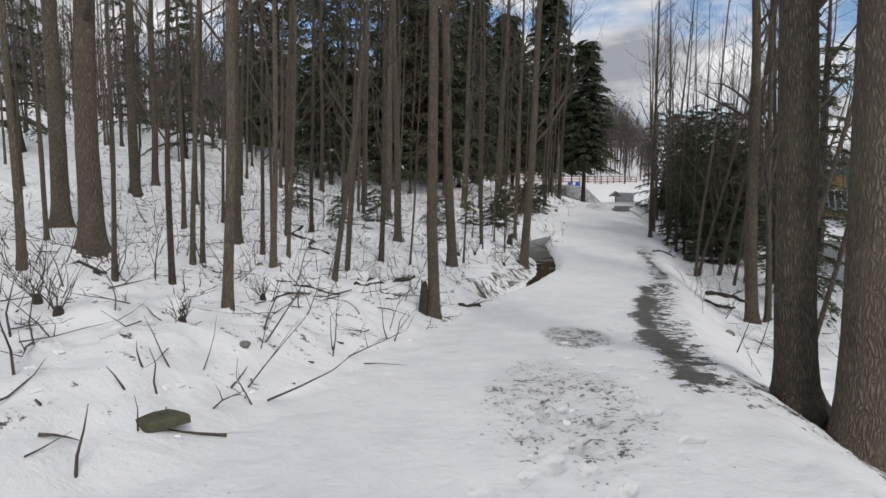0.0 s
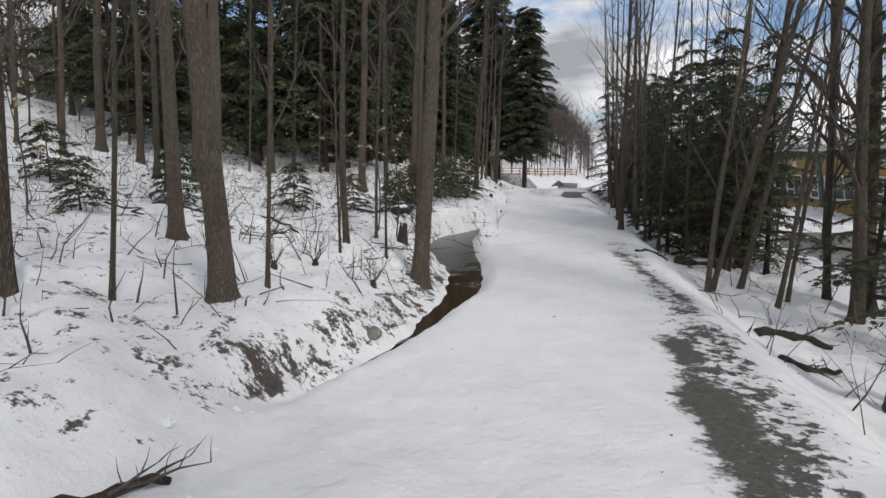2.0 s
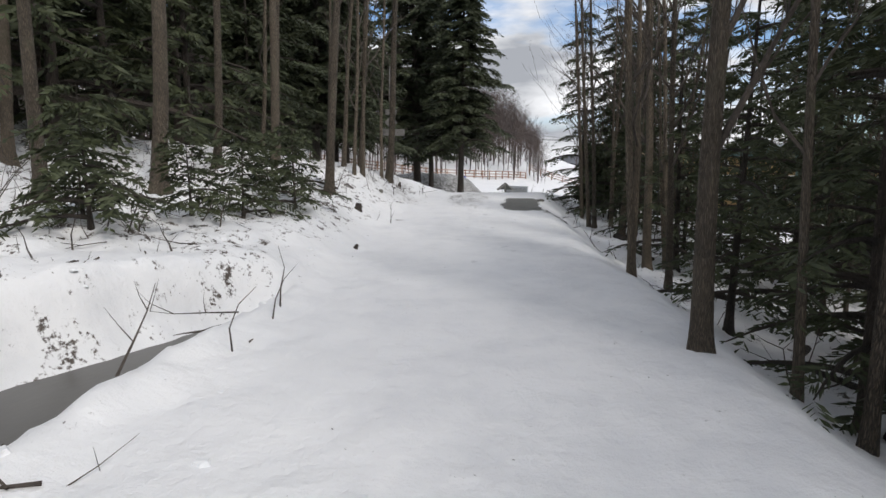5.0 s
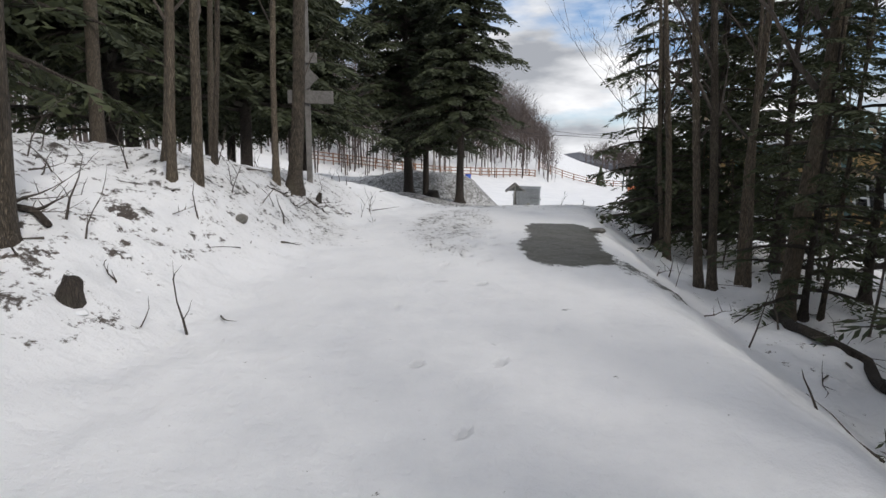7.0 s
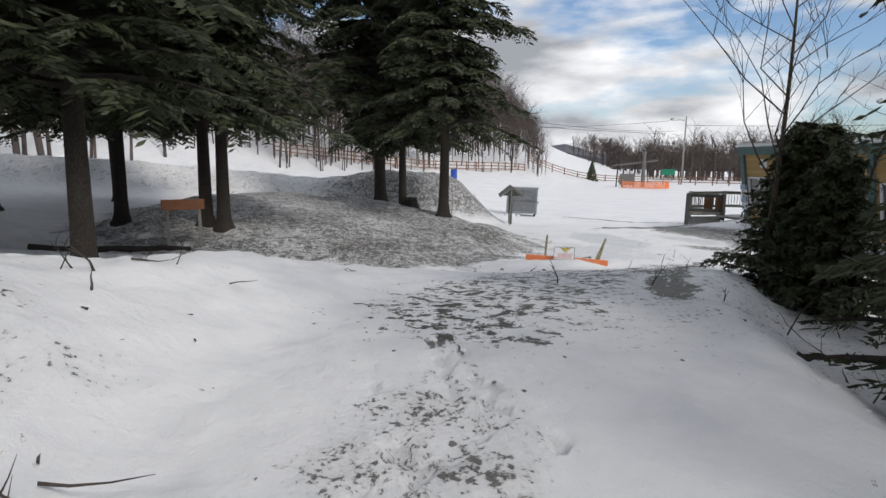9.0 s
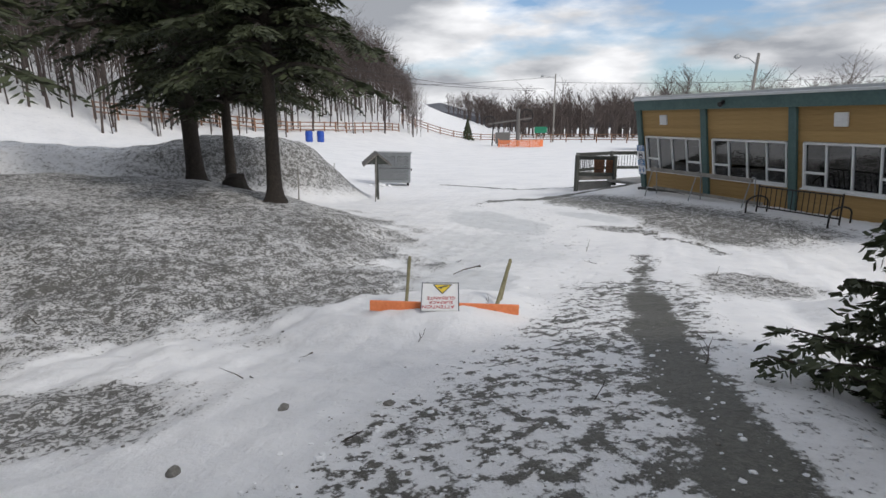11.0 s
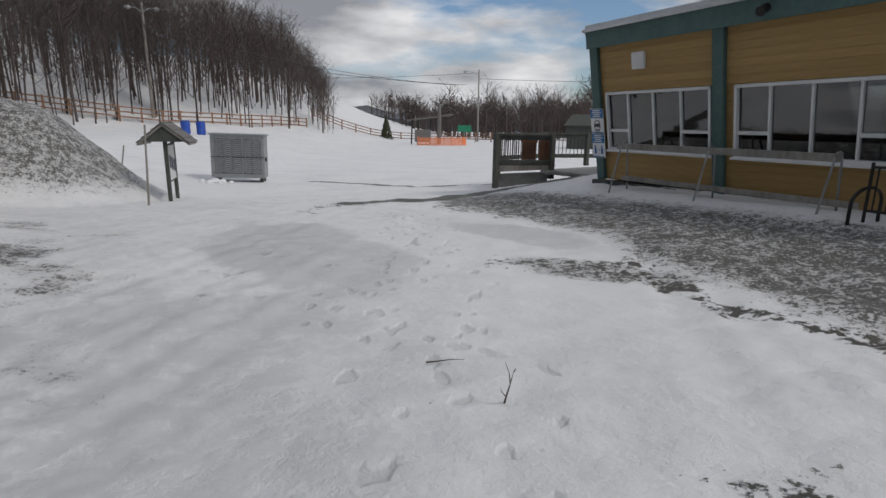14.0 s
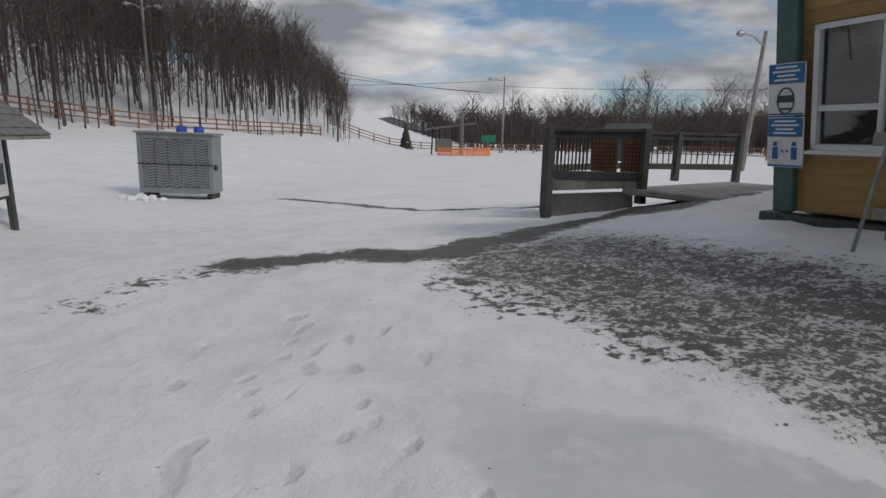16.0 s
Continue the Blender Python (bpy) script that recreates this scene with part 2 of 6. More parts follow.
M_DARKWOOD = plain("dark_stained_timber", (0.030, 0.034, 0.030), (0.085, 0.09, 0.08), 4.0, 0.75, 0, None, 0.3)
M_REDWOOD = plain("red_brown_rail_timber", (0.17, 0.085, 0.05), (0.33, 0.19, 0.12), 3.0, 0.8, 0, None, 0.3)
M_MOSSWOOD = plain("mossy_raw_stake", (0.10, 0.095, 0.045), (0.30, 0.27, 0.16), 9.0, 0.85, 0, (1, 1, 0.35), 0.4)
M_ORANGE = plain("orange_plastic_band", (0.70, 0.17, 0.05), (0.88, 0.30, 0.12), 6.0, 0.55)
M_BLUE = plain("blue_plastic", (0.012, 0.05, 0.30), (0.03, 0.10, 0.45), 3.0, 0.4)
M_SIGNBLUE = plain("sign_blue", (0.012, 0.12, 0.33), (0.02, 0.16, 0.40), 3.0, 0.4)
M_SIGNWHITE = plain("sign_white", (0.70, 0.71, 0.71), (0.80, 0.80, 0.79), 3.0, 0.45)
M_INK = plain("sign_ink", (0.03, 0.04, 0.06), (0.06, 0.07, 0.09), 3.0, 0.5)
M_YELLOW = plain("sign_yellow", (0.70, 0.50, 0.03), (0.80, 0.60, 0.06), 3.0, 0.45)
M_SIGNGREEN = plain("sign_green", (0.01, 0.17, 0.09), (0.02, 0.24, 0.13), 3.0, 0.45)
M_STONE = plain("fieldstone", (0.10, 0.095, 0.085), (0.26, 0.25, 0.225), 7.0, 0.9, 0, None, 0.6, 0.02)
M_MOSSROCK = plain("mossy_flagstone", (0.035, 0.036, 0.018), (0.10, 0.098, 0.055), 9.0, 0.85, 0, None, 0.6, 0.01)
M_SHINGLE = plain("grey_shingle", (0.09, 0.085, 0.08), (0.22, 0.21, 0.20), 9.0, 0.9, 0, None, 0.4)
M_SNOW = plain("lying_snow", (0.72, 0.74, 0.77), (0.85, 0.855, 0.86), 5.0, 0.7, 0, None, 0.5, 0.02)
M_RED = plain("sign_red", (0.45, 0.03, 0.03), (0.55, 0.05, 0.05), 4.0, 0.5)
M_RIDGE = plain("hazy_ridge", (0.075, 0.08, 0.095), (0.11, 0.115, 0.13), 0.02, 0.95)
M_POND = plain("grey_pond_ice", (0.10, 0.10, 0.095), (0.22, 0.22, 0.21), 0.6, 0.25)
M_CONCRETE = plain("stained_concrete", (0.20, 0.20, 0.19), (0.36, 0.355, 0.34), 3.0, 0.85, 0, None, 0.4)
M_ORANGEBOARD = plain("orange_brown_board", (0.22, 0.085, 0.035), (0.34, 0.15, 0.07), 3.0, 0.7)


# ---- mesh tools ----
class Builder:
    """Collects faces for one mesh."""

    def __init__(self):
        self.v, self.f = [], []

    def add(self, vs, fs):
        k = len(self.v)
        self.v.extend(vs)
        self.f.extend([tuple(i + k for i in q) for q in fs])
        return self

    def tube(self, pts, rads, n=8, cap=True, twist=0.0):
        pts = [Vector(p) for p in pts]
        vs, fs, side = [], [], None
        for i, p in enumerate(pts):
            d = (pts[min(i + 1, len(pts) - 1)] - pts[max(i - 1, 0)]).normalized()
            if side is None:
                side = d.cross(Vector((0, 1, 0.13)) if abs(d.y) < 0.9 else Vector((1, 0, 0))).normalized()
            side = (side - d * side.dot(d)).normalized()
            up = d.cross(side)
            for k in range(n):
                a = 2 * math.pi * k / n + twist
                vs.append(tuple(p + (side * math.cos(a) + up * math.sin(a)) * rads[i]))
        for i in range(len(pts) - 1):
            for k in range(n):
                fs.append((i * n + k, i * n + (k + 1) % n, (i + 1) * n + (k + 1) % n, (i + 1) * n + k))
        if cap:
            fs.append(tuple(range(n - 1, -1, -1)))
            fs.append(tuple((len(pts) - 1) * n + k for k in range(n)))
        return self.add(vs, fs)

    def box(self, size, m=None, bevel=0.0):
        m = m or Matrix()
        x, y, z = (s / 2 for s in size)
        if bevel <= 0:
            vs = [(sx * x, sy * y, sz * z) for sz in (-1, 1) for sx, sy in ((-1, -1), (1, -1), (1, 1), (-1, 1))]
            fs = [(3, 2, 1, 0), (4, 5, 6, 7), (0, 1, 5, 4), (1, 2, 6, 5), (2, 3, 7, 6), (3, 0, 4, 7)]
        else:
            c = min(bevel, x * 0.9, y * 0.9, z * 0.9)
            loop = [(-x + c, -y), (x - c, -y), (x, -y + c), (x, y - c), (x - c, y), (-x + c, y), (-x, y - c), (-x, -y + c)]
            vs = []
            for zz, k in ((-z, c), (-z + c, 0), (z - c, 0), (z, c)):
                fx, fy = (x - k) / x, (y - k) / y
                vs += [(a * fx, b * fy, zz) for a, b in loop]
            fs = [tuple(range(7, -1, -1)), tuple(range(24, 32))]
            for r in range(3):
                fs += [(r * 8 + k, r * 8 + (k + 1) % 8, r * 8 + 8 + (k + 1) % 8, r * 8 + 8 + k) for k in range(8)]
        return self.add([tuple(m @ Vector(v)) for v in vs], fs)

    def mesh(self, name, mat, shade=False):
        me = bpy.data.meshes.new(name)
        me.from_pydata(self.v, [], self.f)
        me.materials.append(mat)
        if shade:
            me.polygons.foreach_set("use_smooth", [True] * len(me.polygons))
        me.update()
        return me


def part(name, b, mat, parent=None, label="", shade=False, at=None):
    ob = new(name, b if isinstance(b, bpy.types.Mesh) else b.mesh(name, mat, shade))
    if at is not None:
        ob.matrix_basis = at
    if parent is not None:
        ob.parent = parent
    if label:
        tagged(ob, label)
    return ob


def thing(name, at, label, category, group="", kind=""):
    ob = new(name)
    ob.empty_display_size = 0.1
    ob.matrix_basis = at
    return tagged(ob, label, category, group, kind)


def stand(x, y, turn=0.0, dz=0.0):
    return pose(x, y, ground_z(x, y) + dz, 0, 0, turn)


def bar(b, p, q, w, d=None, bevel=0.004):
    """A squared bar from p to q."""
    p, q = Vector(p), Vector(q)
    m = Matrix.Translation((p + q) / 2) @ (q - p).to_track_quat("Z", "Y").to_matrix().to_4x4()
    return b.box((w, d or w, (q - p).length), m, bevel)
# ---- the lie of the land ----
def smooth(a, b, v):
    k = np.clip((v - a) / (b - a), 0.0, 1.0)
    return k * k * (3 - 2 * k)


PATH_Y = np.array([-40, -6, 0, 2.6, 5.2, 7.8, 10.5, 17.3, 20, 21.5, 24, 26.6, 27.8, 28.8, 29.8, 31.8, 34, 36.3, 38.7, 43, 48, 54, 75, 110, 900])
PATH_X = np.array([-4, -0.6, 0, 0.26, 0.87, 1.6, 2.3, 4.0, 4.37, 4.6, 5.1, 5.9, 6.5, 7.16, 7.9, 9.42, 10.95, 12.46, 13.58, 15.4, 17.5, 20, 29, 44, 300])
PATH_Z = np.array([2.3, 2.2, 2.03, 1.76, 1.39, 1.12, 1.06, 1.08, 1.16, 1.27, 1.47, 1.52, 1.43, 1.32, 1.13, 0.72, 0.38, 0.08, 0.03, -0.06, -0.5, -0.75, -1.3, -1.6, -14])
CREEK_Y = np.array([7.4, 8.3, 9.0, 9.5, 9.9, 10.3, 10.9, 11.6, 12.6, 13.4, 14.1, 14.5, 15.3, 16.0, 16.8, 17.5])
CREEK_R = np.array([-0.15, 0.25, 0.62, 0.88, 1.00, 1.17, 1.44, 1.56, 1.65, 1.67, 1.68, 1.69, 1.74, 1.92, 2.13, 2.30])
CREEK_L = np.array([-0.19, 0.13, 0.44, 0.64, 0.77, 0.88, 1.00, 1.08, 1.06, 0.92, 0.60, 0.72, 0.95, 1.15, 1.70, 2.26])
CREEK_X, CREEK_W = (CREEK_L + CREEK_R) / 2, (CREEK_R - CREEK_L) / 2
WATER_Z = 0.99


def path_x(y):
    return np.interp(y, PATH_Y, PATH_X)


def wobble(x, y, k, seed):
    """Cheap smooth noise in -1..1 of wavelength about 6/k metres."""
    a = np.sin(k * x * 1.03 + seed) * np.cos(k * y * 0.91 - seed * 1.7)
    b = np.sin(k * (0.62 * x + 0.81 * y) * 1.9 + seed * 2.3) * np.cos(k * (0.77 * x - 0.6 * y) * 1.7 + seed)
    c = np.sin(k * (x * 0.35 - y * 0.95) * 3.7 + seed * 0.6) * np.sin(k * (0.9 * x + 0.4 * y) * 3.3)
    return (a + 0.6 * b + 0.35 * c) / 1.6


def ellipse(x, y, cx, cy, rx, ry, turn=0.0):
    c, s = math.cos(turn), math.sin(turn)
    u, v = c * (x - cx) + s * (y - cy), -s * (x - cx) + c * (y - cy)
    return np.sqrt((u / rx) ** 2 + (v / ry) ** 2)


def seg_dist(x, y, pts):
    best = np.full(x.shape, 1e9)
    for (ax, ay), (bx, by) in zip(pts[:-1], pts[1:]):
        dx, dy = bx - ax, by - ay
        k = np.clip(((x - ax) * dx + (y - ay) * dy) / (dx * dx + dy * dy), 0, 1)
        best = np.minimum(best, np.hypot(x - ax - k * dx, y - ay - k * dy))
    return best


def ground(x, y):
    x, y = np.asarray(x, float), np.asarray(y, float)
    zc = np.interp(y - 0.5, PATH_Y, PATH_Z) * 0.5 + np.interp(y + 0.5, PATH_Y, PATH_Z) * 0.5
    slope = 1.0 / np.sqrt(1 + 0.45 * smooth(26, 31, y) * smooth(60, 45, y))
    u = (x - path_x(y)) * slope
    wood = smooth(27.5, 23.0, y)
    # wooded bank beyond the creek
    left = np.maximum(-u - 1.35, 0)
    bank = 0.22 * smooth(0.0, 0.9, left) + 0.13 * left + 0.07 * np.maximum(left - 6, 0)
    bank = np.minimum(bank, 9.0)
    # dug-out knoll and spruce mound where the wood ends
    knoll = 0.35 * smooth(1.2, 2.6, -u) * smooth(20, 24, y) * smooth(30.5, 27, y)
    mound = (1.0 - smooth(0.48, 1.02, ellipse(x, y, 3.7, 39.6, 6.4, 7.6))) * np.maximum(0.68 - np.interp(y, PATH_Y, PATH_Z), 0) * (1 + 0.10 * wobble(x, y, 1.6, 2.0))
    field_left = smooth(-4, -22, u) * smooth(26, 36, y) * 1.6
    side_left = bank * wood * smooth(0.3, 1.2, -u) + knoll + np.where(y > 22, mound, 0.0) + field_left
    # fall to the pond
    right = np.maximum(u - 1.15, 0)
    fall = 0.36 * smooth(0.0, 0.9, right) + 0.10 * np.minimum(right, 9)
    south = smooth(31.0, 27.0, y)
    z = zc + side_left * (u < 0) - fall * south * (u > 0)
    # level ground before the building
    flat = smooth(0.8, 4.5, u) * smooth(27.0, 31.0, y) * smooth(46.6, 42.8, y)
    z = z * (1 - flat) + flat * (0.22 + 0.09 * smooth(14.5, 17.6, x))
    # gravelly berm of ploughed snow
    ridge = seg_dist(x, y, [(8.2, 48.9), (2.0, 48.9), (-9.0, 47.0)])
    berm = 1.0 - smooth(0.05, 1.0, ridge / 3.3)
    z = z + berm * (1.25 + 0.80 * smooth(2.0, 6.5, x)) * (1 + 0.06 * wobble(x, y, 2.2, 3.0))
    lump = 1.0 - smooth(0.1, 1.0, ellipse(x, y, 8.3, 38.3, 1.5, 0.8, 0.3))
    z = z + 0.22 * lump
    heap = 1.0 - smooth(0.1, 1.0, ellipse(x, y, 11.6, 30.6, 1.0, 0.75, 0.6))
    z = z + 0.28 * heap
    drift = 1.0 - smooth(0.5, 1.0, ellipse(x, y, 7.9, 32.5, 1.5, 1.15))
    z = z + 0.14 * drift
    # far wooded hill
    d = (y - 86) * 0.80 - (x - 10) * 0.60
    d = np.maximum(d, 0)
    hill = np.where(d < 60, 0.26 * d * smooth(0, 14, d), 15.6)
    bearing = np.arctan2(x - 13.6, np.maximum(y - 38.7, 1.0))
    hill = hill * smooth(0.55, 0.16, bearing)
    z = z + hill + smooth(-30, -120, x) * 10 * smooth(25, 50, y)
    # creek bed
    near = (y > CREEK_Y[0]) & (y < CREEK_Y[-1])
    cx, cw = np.interp(y, CREEK_Y, CREEK_X), np.interp(y, CREEK_Y, CREEK_W)
    nib = 0.04 * wobble(x * 0.2, y, 5.0, 1.0)
    off = np.maximum(cx - cw - nib - x, x - cx - cw - 0.3 * nib)
    cut = np.where(near, 1.0 - smooth(-0.03, np.where(x < cx, 0.30, 0.15), off), 0.0) * smooth(CREEK_Y[0], CREEK_Y[1], y)
    bed = np.minimum(z, WATER_Z - 0.12 * smooth(0.0, -0.12, off))
    z = z * (1 - cut) + bed * cut
    # trodden, drifted surface
    rough = 0.012 + 0.05 * smooth(1.2, 3.0, np.abs(u)) * smooth(40, 34, y)
    z = z + rough * wobble(x, y, 2.4, 0.4) + 0.35 * rough * wobble(x, y, 7.5, 2.0) + 0.02 * smooth(0.6, 1.4, np.abs(u)) * wobble(x, y, 14.0, 5.0) * smooth(45, 36, y)
    wild = smooth(1.3, 2.2, np.abs(u)) * smooth(26, 23, y)
    z = z + wild * (0.035 * wobble(x, y, 4.6, 1.1) + 0.028 * wobble(x, y, 8.7, 4.2) + 0.016 * wobble(x, y, 19.0, 2.2))
    crust = smooth(29, 33, y) * smooth(60, 46, y)
    z = z + crust * (0.014 * wobble(x, y, 5.2, 2.7) + 0.009 * wobble(x, y, 11.0, 0.9))
    return z


def ground_z(x, y):
    return float(ground(x, y))


# ---- ground: one sheet to the horizon ----
def spread(lo, hi, a, b, fine, n_out):
    mid = np.arange(a, b, fine)
    lo_side = a - np.geomspace(fine, a - lo, n_out)[::-1]
    hi_side = b + np.geomspace(fine, hi - b, n_out)
    return np.concatenate([lo_side, mid, hi_side])


def strip(x, y, pts, half, soft):
    return 1.0 - smooth(half - soft, half + soft, seg_dist(x, y, pts) + 0.08 * wobble(x, y, 4.0, 1.3))


def blob(x, y, cx, cy, rx, ry, turn=0.0, inner=0.55):
    return 1.0 - smooth(inner, 1.15, ellipse(x, y, cx, cy, rx, ry, turn) + 0.16 * wobble(x, y, 3.0, cx))


def ground_masks(x, y):
    u = x - path_x(y)
    # wet trodden strips, bare of snow
    wet = 0.80 * strip(x, y, [(1.38, 3.5), (1.5, 4.3), (1.65, 5.3), (1.85, 6.2), (2.05, 6.9), (2.35, 7.9), (2.62, 8.8)], 0.15, 0.17)
    wet = np.maximum(wet, 0.62 * strip(x, y, [(3.27, 9.8), (3.42, 10.9), (3.56, 11.9), (3.68, 13.2)], 0.09, 0.13))
    wet = np.maximum(wet, 0.95 * strip(x, y, [(5.95, 24.1), (5.72, 23.1), (5.66, 22.8)], 0.34, 0.12))
    wet = np.maximum(wet, 0.55 * strip(x, y, [(5.8, 22.7), (6.15, 22.2)], 0.18, 0.2))
    wet = np.maximum(wet, 0.80 * strip(x, y, [(7.1, 27.3), (7.45, 27.95), (7.8, 28.5), (8.4, 29.45), (9.2, 30.65), (9.75, 31.3), (10.25, 32.0)], 0.20, 0.14))
    wet = np.maximum(wet, 0.62 * strip(x, y, [(10.25, 32.0), (10.95, 32.85), (11.7, 33.65)], 0.13, 0.16))
    wet = np.maximum(wet, 0.78 * strip(x, y, [(14.0, 43.2), (14.8, 43.25), (15.6, 42.9), (16.6, 43.5), (17.5, 44.0), (19.2, 44.0)], 0.34, 0.3))
    wet = np.maximum(wet, 0.7 * strip(x, y, [(15.8, 53.0), (16.9, 50.5), (17.8, 48.6), (19.0, 48.3), (20.5, 48.0)], 0.20, 0.2))
    wet = np.maximum(wet, 0.9 * blob(x, y, 19.6, 44.0, 1.5, 0.8))
    bare = 0.60 * strip(x, y, [(1.4, 3.4), (1.7, 5.0), (2.1, 6.6), (2.6, 8.3), (3.0, 9.2)], 0.26, 0.22)
    bare = np.maximum(bare, 0.56 * strip(x, y, [(2.55, 7.4), (2.85, 8.5), (3.1, 9.6), (3.4, 11.0), (3.66, 12.6), (3.9, 13.9)], 0.13, 0.2))
    bare = np.maximum(bare, 0.52 * strip(x, y, [(1.55, 3.6), (2.0, 2.9), (2.6, 2.2)], 0.36, 0.3))
    bare = np.maximum(bare, 0.60 * strip(x, y, [(11.2, 33.2), (11.7, 33.7), (12.1, 34.1), (12.5, 34.7)], 0.17, 0.2))
    bare = np.maximum(bare, 0.62 * strip(x, y, [(14.35, 37.7), (14.55, 37.05), (14.25, 36.1), (14.3, 35.3), (13.7, 34.2)], 0.13, 0.16))
    bare = np.maximum(bare, 0.60 * strip(x, y, [(13.75, 38.1), (14.3, 37.9), (14.65, 37.55), (14.85, 37.2)], 0.14, 0.2))
    bare = np.maximum(bare, 0.50 * strip(x, y, [(13.0, 42.4), (13.5, 43.0), (14.2, 43.2)], 0.22, 0.25))
    bare = np.maximum(bare, 0.52 * blob(x, y, 15.8, 41.6, 1.0, 0.9))
    bare = np.maximum(bare, 0.50 * blob(x, y, 15.75, 40.5, 0.6, 0.5))
    grit = 0.70 * blob(x, y, 3.9, 39.2, 6.2, 6.9, 0.0, 0.80) * (0.92 + 0.16 * wobble(x, y, 1.3, 4.0))
    grit = np.maximum(grit, 0.62 * blob(x, y, 4.3, 31.0, 2.3, 0.85, 0.0, 0.65))
    grit = np.maximum(grit, 0.66 * blob(x, y, 7.0, 34.6, 2.0, 1.9))
    grit = np.maximum(grit, (0.66 - 0.30 * smooth(5.0, 1.5, x)) * strip(x, y, [(8.2, 48.9), (2.0, 48.9), (-9.0, 47.0)], 2.6, 0.7))
    grit = np.maximum(grit, 0.72 * smooth(-0.45, 0.45, x - np.interp(y, (33, 34.6, 35.4, 36.5, 37.5, 38.5, 41, 42.3, 44), (14.6, 14.6, 14.4, 14.75, 14.95, 15.5, 15.4, 15.2, 16.4))) * smooth(18.4, 17.0, x) * smooth(33.2, 35.0, y) * smooth(44.5, 42.5, y))
    grit = np.maximum(grit, 0.34 * blob(x, y, 7.6, 28.3, 2.0, 2.8, -0.5))
    grit = np.maximum(grit, 0.60 * blob(x, y, 14.35, 37.35, 1.1, 0.42, -1.05))
    bare = np.maximum(bare, 0.48 * strip(x, y, [(5.6, 27.0), (6.5, 28.4), (7.5, 29.5), (8.9, 30.7), (10.4, 32.3)], 0.80, 0.32))
    grit = np.maximum(grit, 0.40 * blob(x, y, 0.45, 2.9, 0.6, 1.2))
    grit = np.maximum(grit, 0.42 * blob(x, y, 4.95, 24.6, 0.55, 2.0, -0.2))
    grit = np.maximum(grit, 0.62 * blob(x, y, 12.0, 32.1, 1.3, 0.75, 0.45))
    grit = np.maximum(grit, 0.40 * blob(x, y, 2.7, 24.6, 1.5, 2.4))
    grit = np.maximum(grit, 0.46 * strip(x, y, [(2.5, 7.4), (3.1, 9.4), (3.6, 12.0), (4.0, 14.0)], 0.20, 0.2))
    litter = (0.43 + 0.16 * wobble(x, y, 1.6, 3.1) + 0.12 * smooth(12, 20, y)) * smooth(1.15, 2.2, -u) * smooth(27.5, 24, y) + 0.34 * smooth(1.4, 2.2, u) * smooth(30, 26, y)
    edge = np.interp(y, CREEK_Y, CREEK_X) - np.interp(y, CREEK_Y, CREEK_W) - x
    litter = np.maximum(litter, 0.74 * smooth(0.9, 0.15, edge) * smooth(-0.1, 0.05, edge) * smooth(6.5, 8.0, y) * smooth(17.5, 15, y))
    litter = np.maximum(litter, 0.34 * smooth(4, 16, (y - 86) * 0.80 - (x - 10) * 0.60))
    litter = np.maximum(litter, 0.50 * strip(x, y, [(-3.6, 2.2), (-2.0, 3.0), (-1.4, 3.6), (-0.9, 4.6), (-0.5, 5.8)], 0.22, 0.22))
    litter = np.maximum(litter, 0.52 * strip(x, y, [(2.3, 19.0), (2.4, 20.2), (3.0, 23.4), (3.4, 24.5)], 0.35, 0.3))
    ice = 0.62 * blob(x, y, 10.4, 36.6, 2.2, 3.6, -0.6, 0.3)
    ice = np.maximum(ice, 0.78 * blob(x, y, 12.2, 39.6, 1.05, 2.3, 0.1, 0.6))
    ice = np.maximum(ice, 0.74 * blob(x, y, 14.8, 39.2, 0.55, 1.4, 0.2, 0.6))
    ice = np.maximum(ice, 0.75 * blob(x, y, 9.0, 34.2, 1.0, 1.4))
    ice = np.maximum(ice, 0.22 * smooth(46, 60, y))
    grit = np.maximum(grit, 0.52 * blob(x, y, 0.85, 5.1, 0.4, 0.7))
    return {"wet": wet, "bare": bare, "grit": grit, "litter": litter, "ice": ice}


gx = spread(-900, 900, -9.0, 20.0, 0.11, 46)
gx = np.concatenate([gx[gx < -3.0], np.arange(-3.0, 15.5, 0.062), gx[gx >= 15.5]])
gy = spread(-500, 1500, -2.0, 54.0, 0.068, 48)
GX, GY = np.meshgrid(gx, gy)
GZ = ground(GX, GY)
nx, ny = len(gx), len(gy)
TREAD = np.zeros_like(GZ)


def dent(x, y, a, b, turn, depth):
    """A boot pit with a slight rim, pressed into the sheet."""
    i0, i1 = np.searchsorted(gx, (x - 2 * a, x + 2 * a))
    j0, j1 = np.searchsorted(gy, (y - 2 * a, y + 2 * a))
    w = (slice(j0, j1), slice(i0, i1))
    e = ellipse(GX[w], GY[w], x, y, a, b, turn)
    GZ[w] -= depth * (1 - smooth(0.45, 1.05, e)) - 0.25 * depth * smooth(0.9, 1.25, e) * smooth(1.9, 1.3, e)
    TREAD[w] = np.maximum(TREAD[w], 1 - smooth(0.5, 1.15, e))


